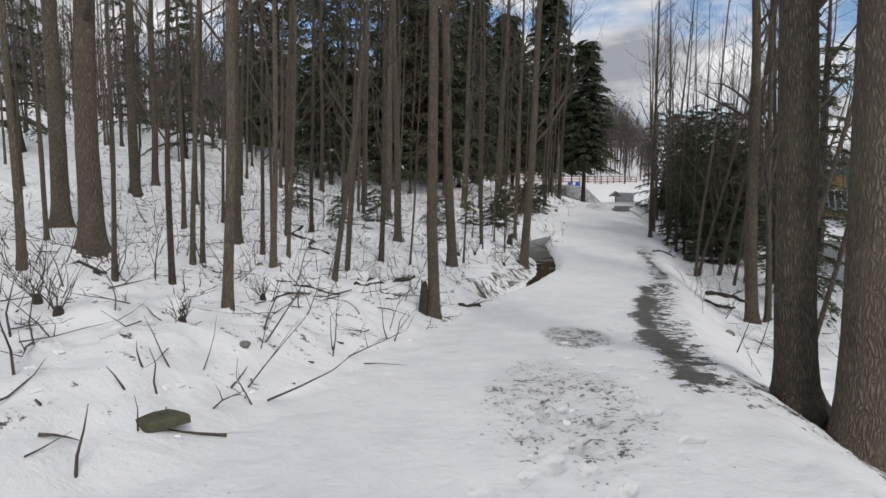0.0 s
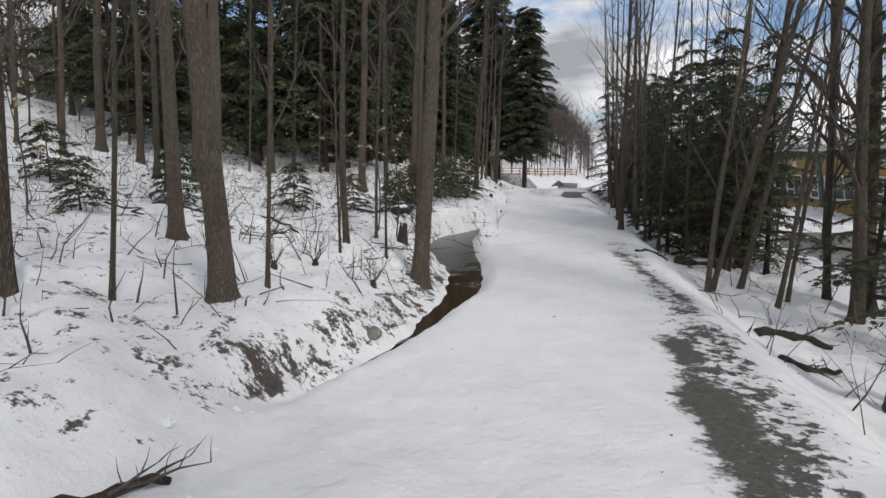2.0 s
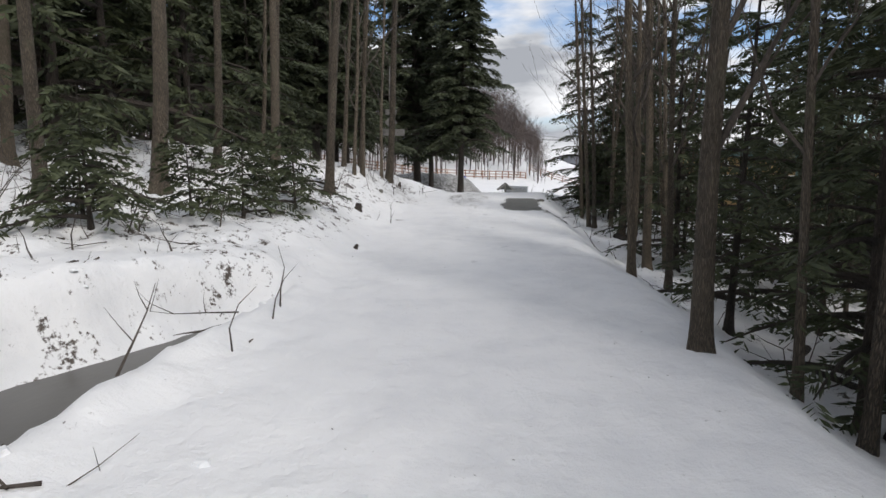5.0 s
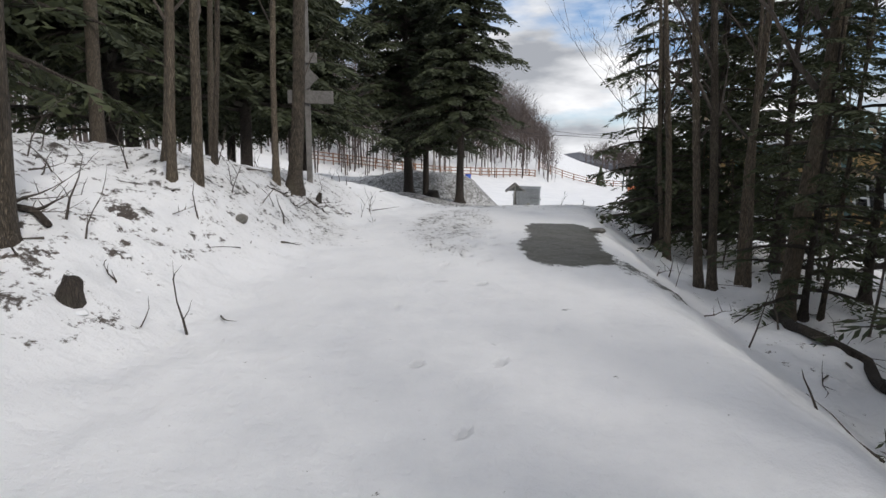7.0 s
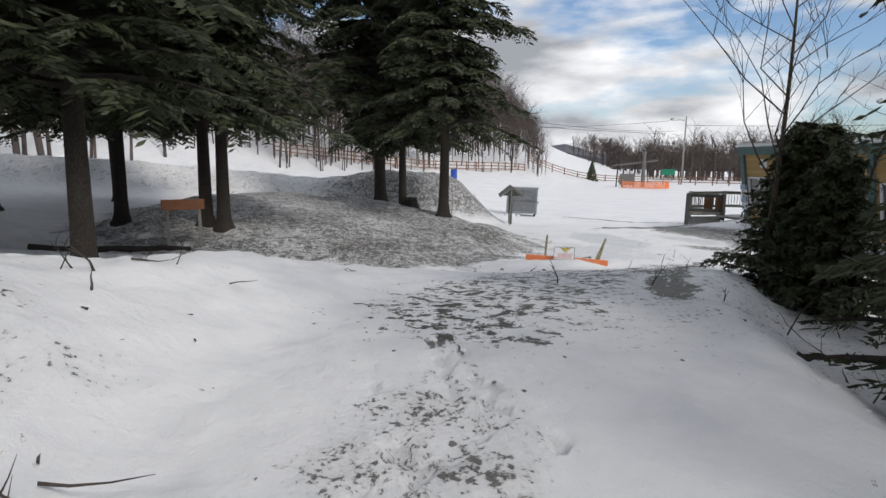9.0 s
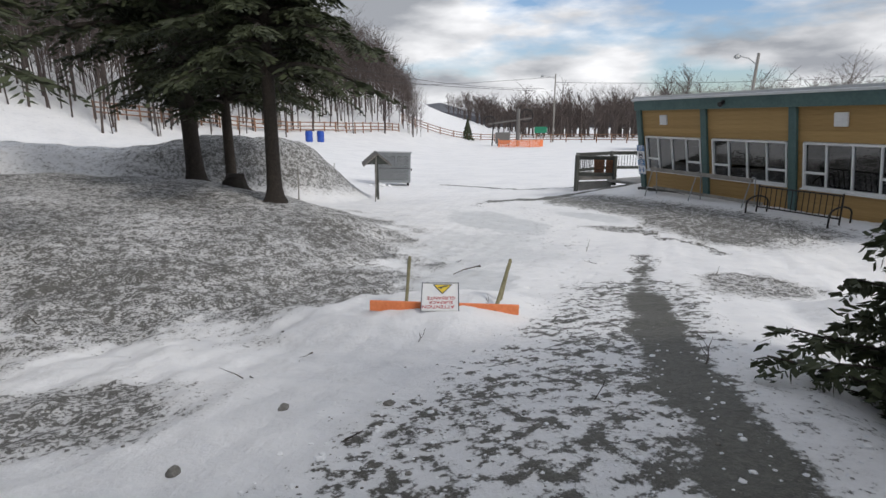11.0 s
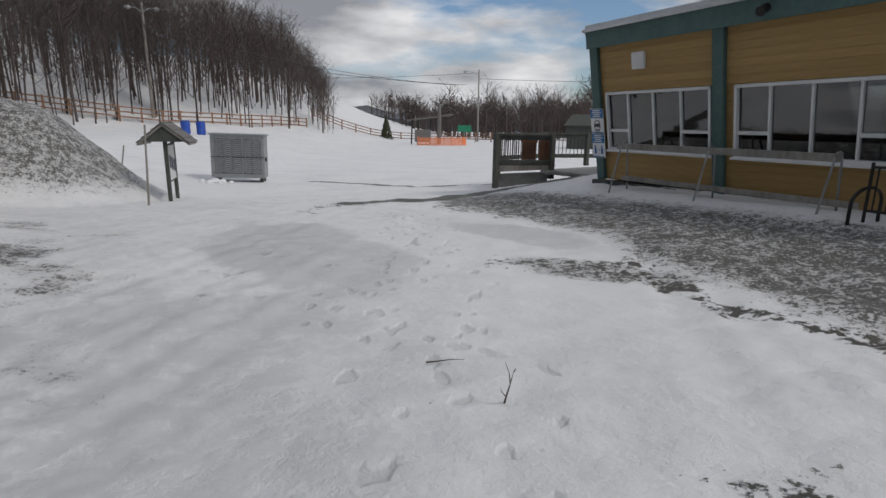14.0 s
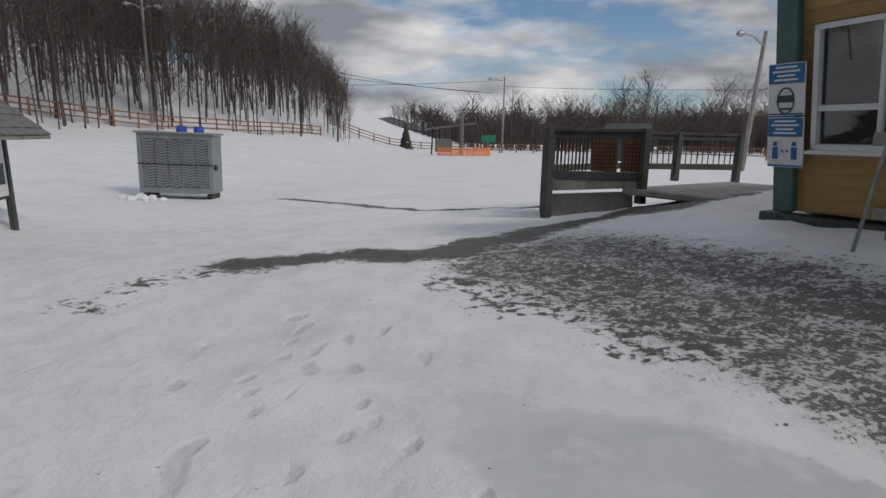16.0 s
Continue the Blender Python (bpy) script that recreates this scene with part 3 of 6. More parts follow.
# trodden stretches: from, to, half width, pits, depth
step_rng = random.Random(12)
for (ax, ay), (bx, by), half, count, deep in (((0.2, 1.5), (0.75, 4.1), 0.42, 44, 0.035), ((4.7, 22.6), (5.4, 26.4), 0.34, 70, 0.05), ((4.3, 18.5), (4.7, 22.5), 0.35, 10, 0.012), ((9.4, 32.0), (12.2, 36.2), 0.55, 34, 0.022),
                                              ((12.0, 36.0), (14.3, 41.5), 0.55, 120, 0.016), ((12.0, 37.2), (11.7, 39.6), 0.5, 12, -0.02), ((1.15, 4.4), (1.4, 6.0), 0.2, 6, 0.012), ((9.0, 31.4), (10.4, 33.4), 0.3, 14, 0.03)):
    turn = math.atan2(by - ay, bx - ax)
    for k in range(count):
        f, o = (k + step_rng.random()) / count, step_rng.gauss(0, 0.6) * half
        dent(ax + (bx - ax) * f - math.sin(turn) * o, ay + (by - ay) * f + math.cos(turn) * o, step_rng.uniform(0.045, 0.09), step_rng.uniform(0.03, 0.05), turn + step_rng.gauss(0, 0.35), deep * step_rng.uniform(0.5, 1.3))
me = bpy.data.meshes.new("ground")
idx = np.arange(nx * ny).reshape(ny, nx)
quads = np.stack([idx[:-1, :-1], idx[:-1, 1:], idx[1:, 1:], idx[1:, :-1]], -1).reshape(-1, 4)
me.vertices.add(nx * ny)
me.vertices.foreach_set("co", np.stack([GX, GY, GZ], -1).astype(np.float32).ravel())
me.loops.add(quads.size)
me.loops.foreach_set("vertex_index", quads.astype(np.int32).ravel())
me.polygons.add(len(quads))
me.polygons.foreach_set("loop_start", np.arange(0, quads.size, 4, dtype=np.int32))
me.polygons.foreach_set("use_smooth", np.ones(len(quads), dtype=bool))
me.update(calc_edges=True)
MASKS = ground_masks(GX, GY)
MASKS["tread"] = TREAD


def mask_at(key, x, y):
    return float(MASKS[key][min(np.searchsorted(gy, y), ny - 1), min(np.searchsorted(gx, x), nx - 1)])


for key, vals in MASKS.items():
    at = me.attributes.new(key, "FLOAT", "POINT")
    at.data.foreach_set("value", np.clip(vals, 0, 1).astype(np.float32).ravel())
me.materials.append(M_GROUND)
tagged(new("ground", me), "melting spring snow over grit, leaf litter and grey ice", "ground", kind="structure")

# creek between path and wooded bank
wb = Builder()
cy = np.linspace(CREEK_Y[0] + 0.25, CREEK_Y[-1], 60)
for k, yy in enumerate(cy):
    xx, hw = float(np.interp(yy, CREEK_Y, CREEK_X)), float(np.interp(yy, CREEK_Y, CREEK_W)) + 0.12
    zz = WATER_Z - 0.035
    wb.v += [(xx - hw, yy, zz), (xx + hw, yy, zz)]
    if k:
        wb.f.append((2 * k - 2, 2 * k - 1, 2 * k + 1, 2 * k))
tagged(part("water", wb, M_WATER, shade=True), "dark brown brook water with thin grey ice", "water", kind="structure")


# ---- lodge: outward-leaning timber wall with window bays ----
WALL_LEAN = math.atan2(0.72, 2.73)
WX, WZ0, WH = 18.84, 0.30, 2.72          # foot of the wall, its height
WY1 = 42.08                              # far corner
BAY, BAYS = 2.585, 9
WY0 = WY1 - BAY * BAYS - 0.14
lodge = thing("lodge_building", pose(WX, WY1, WZ0), "ochre timber lodge with green posts and white windows", "building")
# local frame of the wall: X runs along the wall toward the south, Z up the lean, Y outward
WALL = Matrix(((0, -1, 0, 0), (-1, 0, 0, 0), (0, 0, 1, 0), (0, 0, 0, 1))) @ Matrix.Rotation(-WALL_LEAN * 0.72, 4, "X")
SLOPE_H = WH / math.cos(WALL_LEAN * 0.72)


def wall_part(name, b, mat, parent=lodge, label="", dx=0.0, shade=False):
    ob = new(name, b if isinstance(b, bpy.types.Mesh) else b.mesh(name, mat, shade))
    ob.parent = parent
    if parent is lodge:
        ob.matrix_basis = WALL @ Matrix.Translation((dx, 0, 0))
    else:
        ob.matrix_basis = Matrix.Translation((dx, 0, 0))
    if label:
        tagged(ob, label)
    return ob


W_SILL, W_HEAD = 0.60, 1.66   # up the slope
LEN = BAY * BAYS + 0.14
# core of the wall with the openings left free
core = Builder()
core.box((LEN, 0.10, W_SILL), Matrix.Translation((LEN / 2, -0.08, W_SILL / 2)))
core.box((LEN, 0.10, SLOPE_H - W_HEAD), Matrix.Translation((LEN / 2, -0.08, (SLOPE_H + W_HEAD) / 2)))
for k in range(BAYS + 1):
    x0, x1 = max(k * BAY - 0.13, 0.0), min(k * BAY + 0.30, LEN)
    core.box((x1 - x0, 0.10, W_HEAD - W_SILL), Matrix.Translation(((x0 + x1) / 2, -0.08, (W_HEAD + W_SILL) / 2)))
wall_main = wall_part("wall", core, M_SIDING, label="ochre stained plank wall leaning outward")




def board_mesh(w):
    h = 0.112
    b = Builder()
    # lapped board: thin at its top, thick at its drip edge
    for k in range(2):
        x = k * w
        b.v += [(x, 0.0, 0.0), (x, 0.020, 0.004), (x, 0.010, h + 0.008), (x, 0.0, h + 0.008)]
    b.f += [(0, 1, 5, 4), (1, 2, 6, 5), (2, 3, 7, 6), (3, 0, 4, 7), (3, 2, 1, 0), (4, 5, 6, 7)]
    return b.mesh("board", M_SIDING)


BOARD = board_mesh(BAY - 0.19)
for k in range(BAYS):
    for z0 in [0.012 + 0.1165 * j for j in range(5)] + [W_HEAD + 0.006 + 0.1165 * j for j in range(7)]:
        ob = new("board", BOARD)
        ob.parent = wall_main
        ob.matrix_basis = Matrix.Translation((k * BAY + (0.165 if k else 0.19), -0.030, z0))


def post(width):
    b = Builder()
    return b.box((width, 0.09, SLOPE_H), Matrix.Translation((0, 0.025, SLOPE_H / 2)), 0.008)


post_mesh = post(0.19).mesh("post", M_GREEN)
for k in range(BAYS + 1):
    wall_part("post", post_mesh, M_GREEN, lodge, "green painted post" if k == 0 else "", dx=k * BAY + 0.07 if k else 0.095)


def bar_xz(b, x0, x1, z0, z1, y, d, bevel=0.004):
    b.box((x1 - x0, d, z1 - z0), Matrix.Translation(((x0 + x1) / 2, y, (z0 + z1) / 2)), bevel)


def window_bay(dx):
    w0, w1 = 0.32, BAY - 0.06
    win = new("window")
    win.parent, win.matrix_basis = lodge, WALL @ Matrix.Translation((dx, 0, 0))
    b = Builder()
    t = 0.045
    cols = [w0, w0 + 0.52, w0 + 1.08, w0 + 1.64, w1]
    for x0, x1, z0, z1 in ((w0, w1, W_SILL, W_SILL + t), (w0, w1, W_HEAD - t, W_HEAD), (w0, w0 + t, W_SILL, W_HEAD), (w1 - t, w1, W_SILL, W_HEAD)):
        bar_xz(b, x0, x1, z0, z1, 0.0, 0.10)
    for c in cols[1:4]:
        bar_xz(b, c - 0.018, c + 0.018, W_SILL + t, W_HEAD - t, -0.01, 0.07)
    zt = W_SILL + 0.36
    for a, c in ((cols[0] + t, cols[1] - 0.018), (cols[3] + 0.018, cols[4] - t)):
        bar_xz(b, a, c, zt - 0.024, zt + 0.024, -0.008, 0.075)
    part("frame", b, M_WHITE, win, "white painted wooden frame")
    b = Builder()
    bar_xz(b, w0 - 0.03, w1 + 0.03, W_SILL - 0.03, W_SILL, 0.035, 0.12, 0.006)
    part("sill", b, M_WHITE, win)
    panes = [(cols[0] + t, cols[1] - 0.018, W_SILL + t, zt - 0.024), (cols[0] + t, cols[1] - 0.018, zt + 0.024, W_HEAD - t), (cols[1] + 0.018, cols[2] - 0.018, W_SILL + t, W_HEAD - t),
             (cols[2] + 0.018, cols[3] - 0.018, W_SILL + t, W_HEAD - t), (cols[3] + 0.018, cols[4] - t, W_SILL + t, zt - 0.024), (cols[3] + 0.018, cols[4] - t, zt + 0.024, W_HEAD - t)]
    for p in panes:
        b = Builder()
        bar_xz(b, *p, -0.02, 0.008, 0)
        ob = part("pane", b, M_GLASS, win)
        ob.visible_shadow = False


for k in range(BAYS):
    window_bay(k * BAY)

# small louvred vents high in the wall
for k, (c, s) in enumerate(((1.12, 0.27), (3 * BAY - 1.45, 0.28), (4 * BAY + 1.0, 0.28), (6 * BAY + 1.0, 0.28))):
    b = Builder()
    bar_xz(b, c - s / 2, c + s / 2, 2.02, 2.02 + s * 1.05, 0.012, 0.06, 0.006)
    vent = wall_part("vent", b, M_WHITE, lodge, "small white wall vent cover")
    b = Builder()
    for j in range(4):
        bar_xz(b, c - s * 0.4, c + s * 0.4, 2.05 + j * s * 0.24, 2.05 + j * s * 0.24 + s * 0.13, 0.046, 0.012, 0.002)
    part("slat", b, M_WHITE, vent)

# fascia, roof and end wall
b = Builder()
bar_xz(b, -0.02, LEN, SLOPE_H - 0.30, SLOPE_H, 0.085, 0.06, 0.006)
wall_part("fascia", b, M_GREEN, lodge, "green fascia board under the roof edge")
b = Builder()
bar_xz(b, -0.06, LEN + 0.06, SLOPE_H, SLOPE_H + 0.055, 0.02, 0.30, 0.006)
wall_part("roof_edge", b, M_ROOFMETAL, lodge, "pale metal roof edge")
top_x = -math.tan(WALL_LEAN * 0.72) * WH
b = Builder()
b.box((8.6, LEN + 0.1, 0.16), Matrix.Translation((4.2 + top_x, -LEN / 2, WH + 0.02)))
part("roof", b, M_ROOFMETAL, lodge)
b = Builder()
b.add([(0.06, 0, 0), (8, 0, 0), (8, 0, WH - 0.05), (top_x + 0.06, 0, WH - 0.05), (0.06, -0.1, 0), (8, -0.1, 0), (8, -0.1, WH - 0.05), (top_x + 0.06, -0.1, WH - 0.05)],
      [(3, 2, 1, 0), (4, 5, 6, 7), (0, 1, 5, 4), (1, 2, 6, 5), (2, 3, 7, 6), (3, 0, 4, 7)])
part("end_wall", b, M_SIDING, lodge)
part("end_wall", Builder().box((8, 0.1, WH - 0.1), Matrix.Translation((4.1, -LEN + 0.05, WH / 2))), M_SIDING, lodge)
# back wall pierced by windows
bk = Builder()
bk.box((0.12, LEN, 0.75), Matrix.Translation((8.0, -LEN / 2, 0.375)))
bk.box((0.12, LEN, 0.6), Matrix.Translation((8.0, -LEN / 2, WH - 0.35)))
for k in range(BAYS * 2 + 1):
    bk.box((0.12, 0.36, WH - 1.3), Matrix.Translation((8.0, -min(max(k * BAY / 2 + 0.07, 0.18), LEN - 0.18), 0.74 + (WH - 1.3) / 2)))
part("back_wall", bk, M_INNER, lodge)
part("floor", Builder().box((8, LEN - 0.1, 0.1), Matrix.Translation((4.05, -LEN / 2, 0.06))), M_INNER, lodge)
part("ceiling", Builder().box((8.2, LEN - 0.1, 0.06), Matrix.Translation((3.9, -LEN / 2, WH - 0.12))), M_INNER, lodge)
b = Builder()
b.box((0.22, LEN + 0.1, 0.5), Matrix.Translation((-0.01, -LEN / 2 + 0.05, -0.275)), 0.012)
part("footing", b, M_DARKWOOD, lodge, "dark weathered timber sill")
b = Builder()
b.tube([(-0.30, -3.4, WH - 0.13), (-0.62, -3.4, WH - 0.16), (-0.72, -3.4, WH - 0.22)], [0.05, 0.055, 0.07], 10)
part("flood_lamp", b, M_BLACK, lodge, "black floodlight under the roof edge")

# two notice panels on the corner post
sign = thing("notice_sign", lodge.matrix_basis @ WALL @ Matrix.Translation((0.12, 0.085, 0.44)) @ Matrix.Diagonal((0.88, 1, 0.95, 1)), "blue and white notice panels on the corner post", "sign")
for k in range(2):
    b = Builder()
    bar_xz(b, -0.19, 0.19, 0.50 * k, 0.50 * k + 0.485, 0, 0.014, 0.004)
    panel = part("panel", b, M_SIGNWHITE, sign)
    b = Builder()
    bar_xz(b, -0.182, 0.182, 0.50 * k + 0.30, 0.50 * k + 0.478, 0.010, 0.006, 0.001)
    part("header", b, M_SIGNBLUE, panel, "blue header band")
    b = Builder()
    for j in range(4):
        w = (0.11, 0.14, 0.09, 0.12)[j]
        bar_xz(b, -w, w, 0.50 * k + 0.44 - j * 0.038, 0.50 * k + 0.458 - j * 0.038, 0.0145, 0.003, 0)
    part("writing", b, M_SIGNWHITE, panel, "unreadable white lines")
    b = Builder()
    bar_xz(b, -0.182, 0.182, 0.50 * k + 0.008, 0.50 * k + 0.024, 0.010, 0.006, 0.001)
    part("rule", b, M_SIGNBLUE, panel)
    b = Builder()
    if k:
        ring = [(0.085 * math.cos(a), 0.011, 0.64 + 0.12 * math.sin(a)) for a in np.linspace(0, 2 * math.pi, 17)]
        b.tube(ring, [0.007] * 17, 5, False)
        bar_xz(b, -0.085, 0.085, 0.625, 0.69, 0.010, 0.006, 0.002)
        bar_xz(b, -0.05, 0.05, 0.555, 0.575, 0.010, 0.006, 0.002)
    else:
        for s in (-1, 1):
            bar_xz(b, s * 0.10 - 0.03, s * 0.10 + 0.03, 0.08, 0.20, 0.010, 0.006, 0.002)
            b.tube([(s * 0.10, 0.010, 0.215), (s * 0.10, 0.010, 0.25)], [0.022, 0.016], 8)
            bar_xz(b, s * 0.025 - 0.012, s * 0.025 + 0.012, 0.15, 0.17, 0.010, 0.005, 0.001)
    part("pictogram", b, M_INK if k else M_SIGNBLUE, panel)


# ---- things on the slope before the lodge ----
def ski_rack():
    r = thing("ski_rack", pose(0, 0, 0), "grey metal and timber ski rack beside the lodge wall", "rack")
    y0, y1 = 40.9, 37.5
    xa, xb = 17.92, 18.36
    top = 1.05
    for y in (y0, (y0 + y1) / 2, y1):
        za, zb = ground_z(xa, y), ground_z(xb, y)
        xm = (xa + xb) / 2 + 0.06
        pts = [(xa, y, za - 0.03), (xm - 0.07, y, top - 0.09), (xm - 0.035, y, top - 0.015), (xm + 0.02, y, top), (xm + 0.07, y, top - 0.02), (xm + 0.09, y, top - 0.10), (xb, y, zb - 0.03)]
        part("leg_frame", Builder().tube(pts, [0.0145] * len(pts), 8), M_STEEL, r, "bent galvanised pipe", True)
    b = Builder()
    bar(b, (18.15, y0 + 0.1, top - 0.07), (18.15, y1 - 0.05, top - 0.07), 0.045, 0.10, 0.005)
    part("top_rail", b, M_GREYWOOD, r)
    b = Builder()
    bar(b, (18.32, y0 + 0.1, 0.42), (18.32, y1 - 0.25, 0.42), 0.04, 0.08, 0.005)
    part("bottom_rail", b, M_GREYWOOD, r)


def bike_rack():
    r = thing("bike_rack", pose(17.78, 36.0, ground_z(17.78, 36.0), 0, 0, 93), "black iron bicycle rack with curved end hoops", "rack")
    n, h, half = 15, 0.60, 0.92
    b = Builder()
    b.tube([(-half, 0, h), (half, 0, h)], [0.016] * 2, 8)
    part("top_bar", b, M_BLACK, r)
    part("bottom_bar", Builder().tube([(-half, 0, 0.13), (half, 0, 0.13)], [0.016] * 2, 8), M_BLACK, r)
    rod = Builder().tube([(0, 0, 0.13), (0, 0, h)], [0.010] * 2, 6).mesh("rod", M_BLACK)
    for k in range(n):
        part("rod", rod, M_BLACK, r, at=pose(-half + 2 * half * (k + 0.5) / n, 0, 0))
    for s in (-1, 1):
        pts = [(s * half, 0.36, -0.03), (s * half, 0.36, 0.22)] + [(s * half, 0.36 * math.cos(a), 0.22 + 0.16 * math.sin(a)) for a in np.linspace(0.2, math.pi - 0.2, 9)] + [(s * half, -0.36, 0.22), (s * half, -0.36, -0.03)]
        part("end_hoop", Builder().tube(pts, [0.019] * len(pts), 8), M_BLACK, r, shade=True)
        part("end_post", Builder().tube([(s * half, 0, 0), (s * half, 0, h + 0.05)], [0.018] * 2, 8), M_BLACK, r)


def notice_kiosk():
    x, y = 11.25, 47.7
    k = thing("notice_kiosk", Matrix.LocRotScale((x, y, ground_z(x, y) - 0.14), Euler((0, 0, radians(80))), (0.95, 0.82, 1.08)), "dark timber notice board under a shingled gable roof", "kiosk")
    for s in (-1, 1):
        b = Builder()
        bar(b, (s * 0.52, 0, -0.15), (s * 0.52, 0, 1.42), 0.095, 0.095, 0.008)
        part("post", b, M_DARKWOOD, k)
    b = Builder()
    b.box((0.94, 0.05, 0.78), Matrix.Translation((0, 0, 0.92)), 0.005)
    board = part("board", b, M_DARKWOOD, k)
    b = Builder()
    b.box((0.86, 0.012, 0.70), Matrix.Translation((0, -0.030, 0.92)))
    part("glazed_sheet", b, M_SIGNWHITE, board, "pale faded notice sheet")
    b = Builder()
    for j in range(3):
        b.box((0.2, 0.006, 0.26), Matrix.Translation((-0.27 + 0.27 * j, -0.039, 0.95 - 0.05 * j)))
    part("leaflet", b, M_INK, board)
    for s in (-1, 1):
        tilt = pose(0, s * 0.30, 1.50, s * -32, 0, 0)
        b = Builder()
        b.box((1.5, 0.76, 0.035), tilt, 0.004)
        slab = part("roof_slope", b, M_GREYWOOD, k)
        b = Builder()
        for j in range(5):
            b.box((1.54, 0.17, 0.02), tilt @ pose(0, s * (-0.32 + j * 0.15), 0.036 + 0.006 * (j % 2), s * 4, 0, 0), 0.003)
        part("shingle_course", b, M_SHINGLE, slab, "grey wooden shingles")
    for s in (-1, 1):
        b = Builder()
        b.add([(s * 0.66, -0.5, 1.36), (s * 0.66, 0.5, 1.36), (s * 0.66, 0, 1.68), (s * 0.70, -0.5, 1.36), (s * 0.70, 0.5, 1.36), (s * 0.70, 0, 1.68)], [(0, 1, 2), (5, 4, 3), (0, 3, 4, 1), (1, 4, 5, 2), (2, 5, 3, 0)])
        part("gable", b, M_DARKWOOD, k)


def metal_cabinet():
    x, y = 13.38, 53.35
    c = thing("metal_cabinet", pose(x, y, ground_z(x, y) - 0.02, 0, 1.5, -18), "dull aluminium cage cabinet on skids in the snow", "cabinet")
    w, d, h = 1.72, 0.8, 1.58
    b = Builder()
    b.box((w, d, h - 0.16), Matrix.Translation((0, d / 2, 0.16 + (h - 0.16) / 2)), 0.012)
    part("body", b, M_ALU, c)
    b = Builder()
    b.box((w + 0.1, d + 0.1, 0.05), Matrix.Translation((0, d / 2, h + 0.02)), 0.01)
    part("lid", b, M_ALU, c)
    for j, x0 in enumerate((-0.66, -0.36, -0.06, 0.26, 0.56)):
        wd = 0.27
        panel = part("panel", Builder().box((wd, 0.018, h - 0.42), Matrix.Translation((x0 + 0.06, -0.010, 0.30 + (h - 0.42) / 2)), 0.004), M_DULLSTEEL, c)
        b = Builder()
        for q in range(17):
            z0 = 0.34 + q * 0.066
            b.box((wd * 0.50, 0.010, 0.034), Matrix.Translation((x0 + 0.06 - wd * 0.22, -0.022, z0 + 0.014)) @ Matrix.Rotation(0.32, 4, "Y"))
            b.box((wd * 0.50, 0.010, 0.034), Matrix.Translation((x0 + 0.06 + wd * 0.22, -0.022, z0 + 0.014)) @ Matrix.Rotation(-0.32, 4, "Y"))
        part("lattice", b, M_ALU, panel, "zigzag expanded metal")
    b = Builder()
    b.box((w, 0.02, 0.02), Matrix.Translation((0, -0.03, 0.86)))
    part("cross_bar", b, M_BLACK, c)
    for s in (-1, 1):
        b = Builder()
        b.box((0.1, d, 0.16), Matrix.Translation((s * (w / 2 - 0.12), d / 2, 0.07)), 0.01)
        part("skid", b, M_BLACK, c)
    b = Builder()
    b.tube([(w / 2 + 0.02, 0.1, 0.8), (w / 2 + 0.07, 0.1, 0.8)], [0.07, 0.06], 10)
    part("latch", b, M_BLACK, c)
    for j, (dx, dy, r) in enumerate(((-0.75, -0.35, 0.16), (-0.52, -0.28, 0.12), (-0.95, -0.5, 0.12), (-0.66, -0.62, 0.08), (-0.30, -0.5, 0.09), (-1.15, -0.2, 0.1))):
        snow_lump(x + dx, y + dy, r, j)


def rock_mesh(name, r, seed, mat, flat=0.7):
    rng = random.Random(seed)
    bm = bmesh.new()
    bmesh.ops.create_icosphere(bm, subdivisions=2, radius=r)
    o = Vector((rng.random() * 50, rng.random() * 50, rng.random() * 50))
    for v in bm.verts:
        v.co *= 1 + 0.45 * noise.noise(v.co / r * 0.9 + o) + 0.15 * noise.noise(v.co / r * 2.6 + o)
        v.co.z *= flat
    me = bpy.data.meshes.new(name)
    bm.to_mesh(me)
    bm.free()
    me.materials.append(mat)
    return me


def snow_lump(x, y, r, seed):
    tagged(part("snow_lump", rock_mesh("snow_lump", r, seed, M_SNOW), None, at=pose(x, y, ground_z(x, y) + r * 0.3, 0, 0, seed * 47)), "loose lump of crusted snow", "snow", "snow lumps by the cabinet")


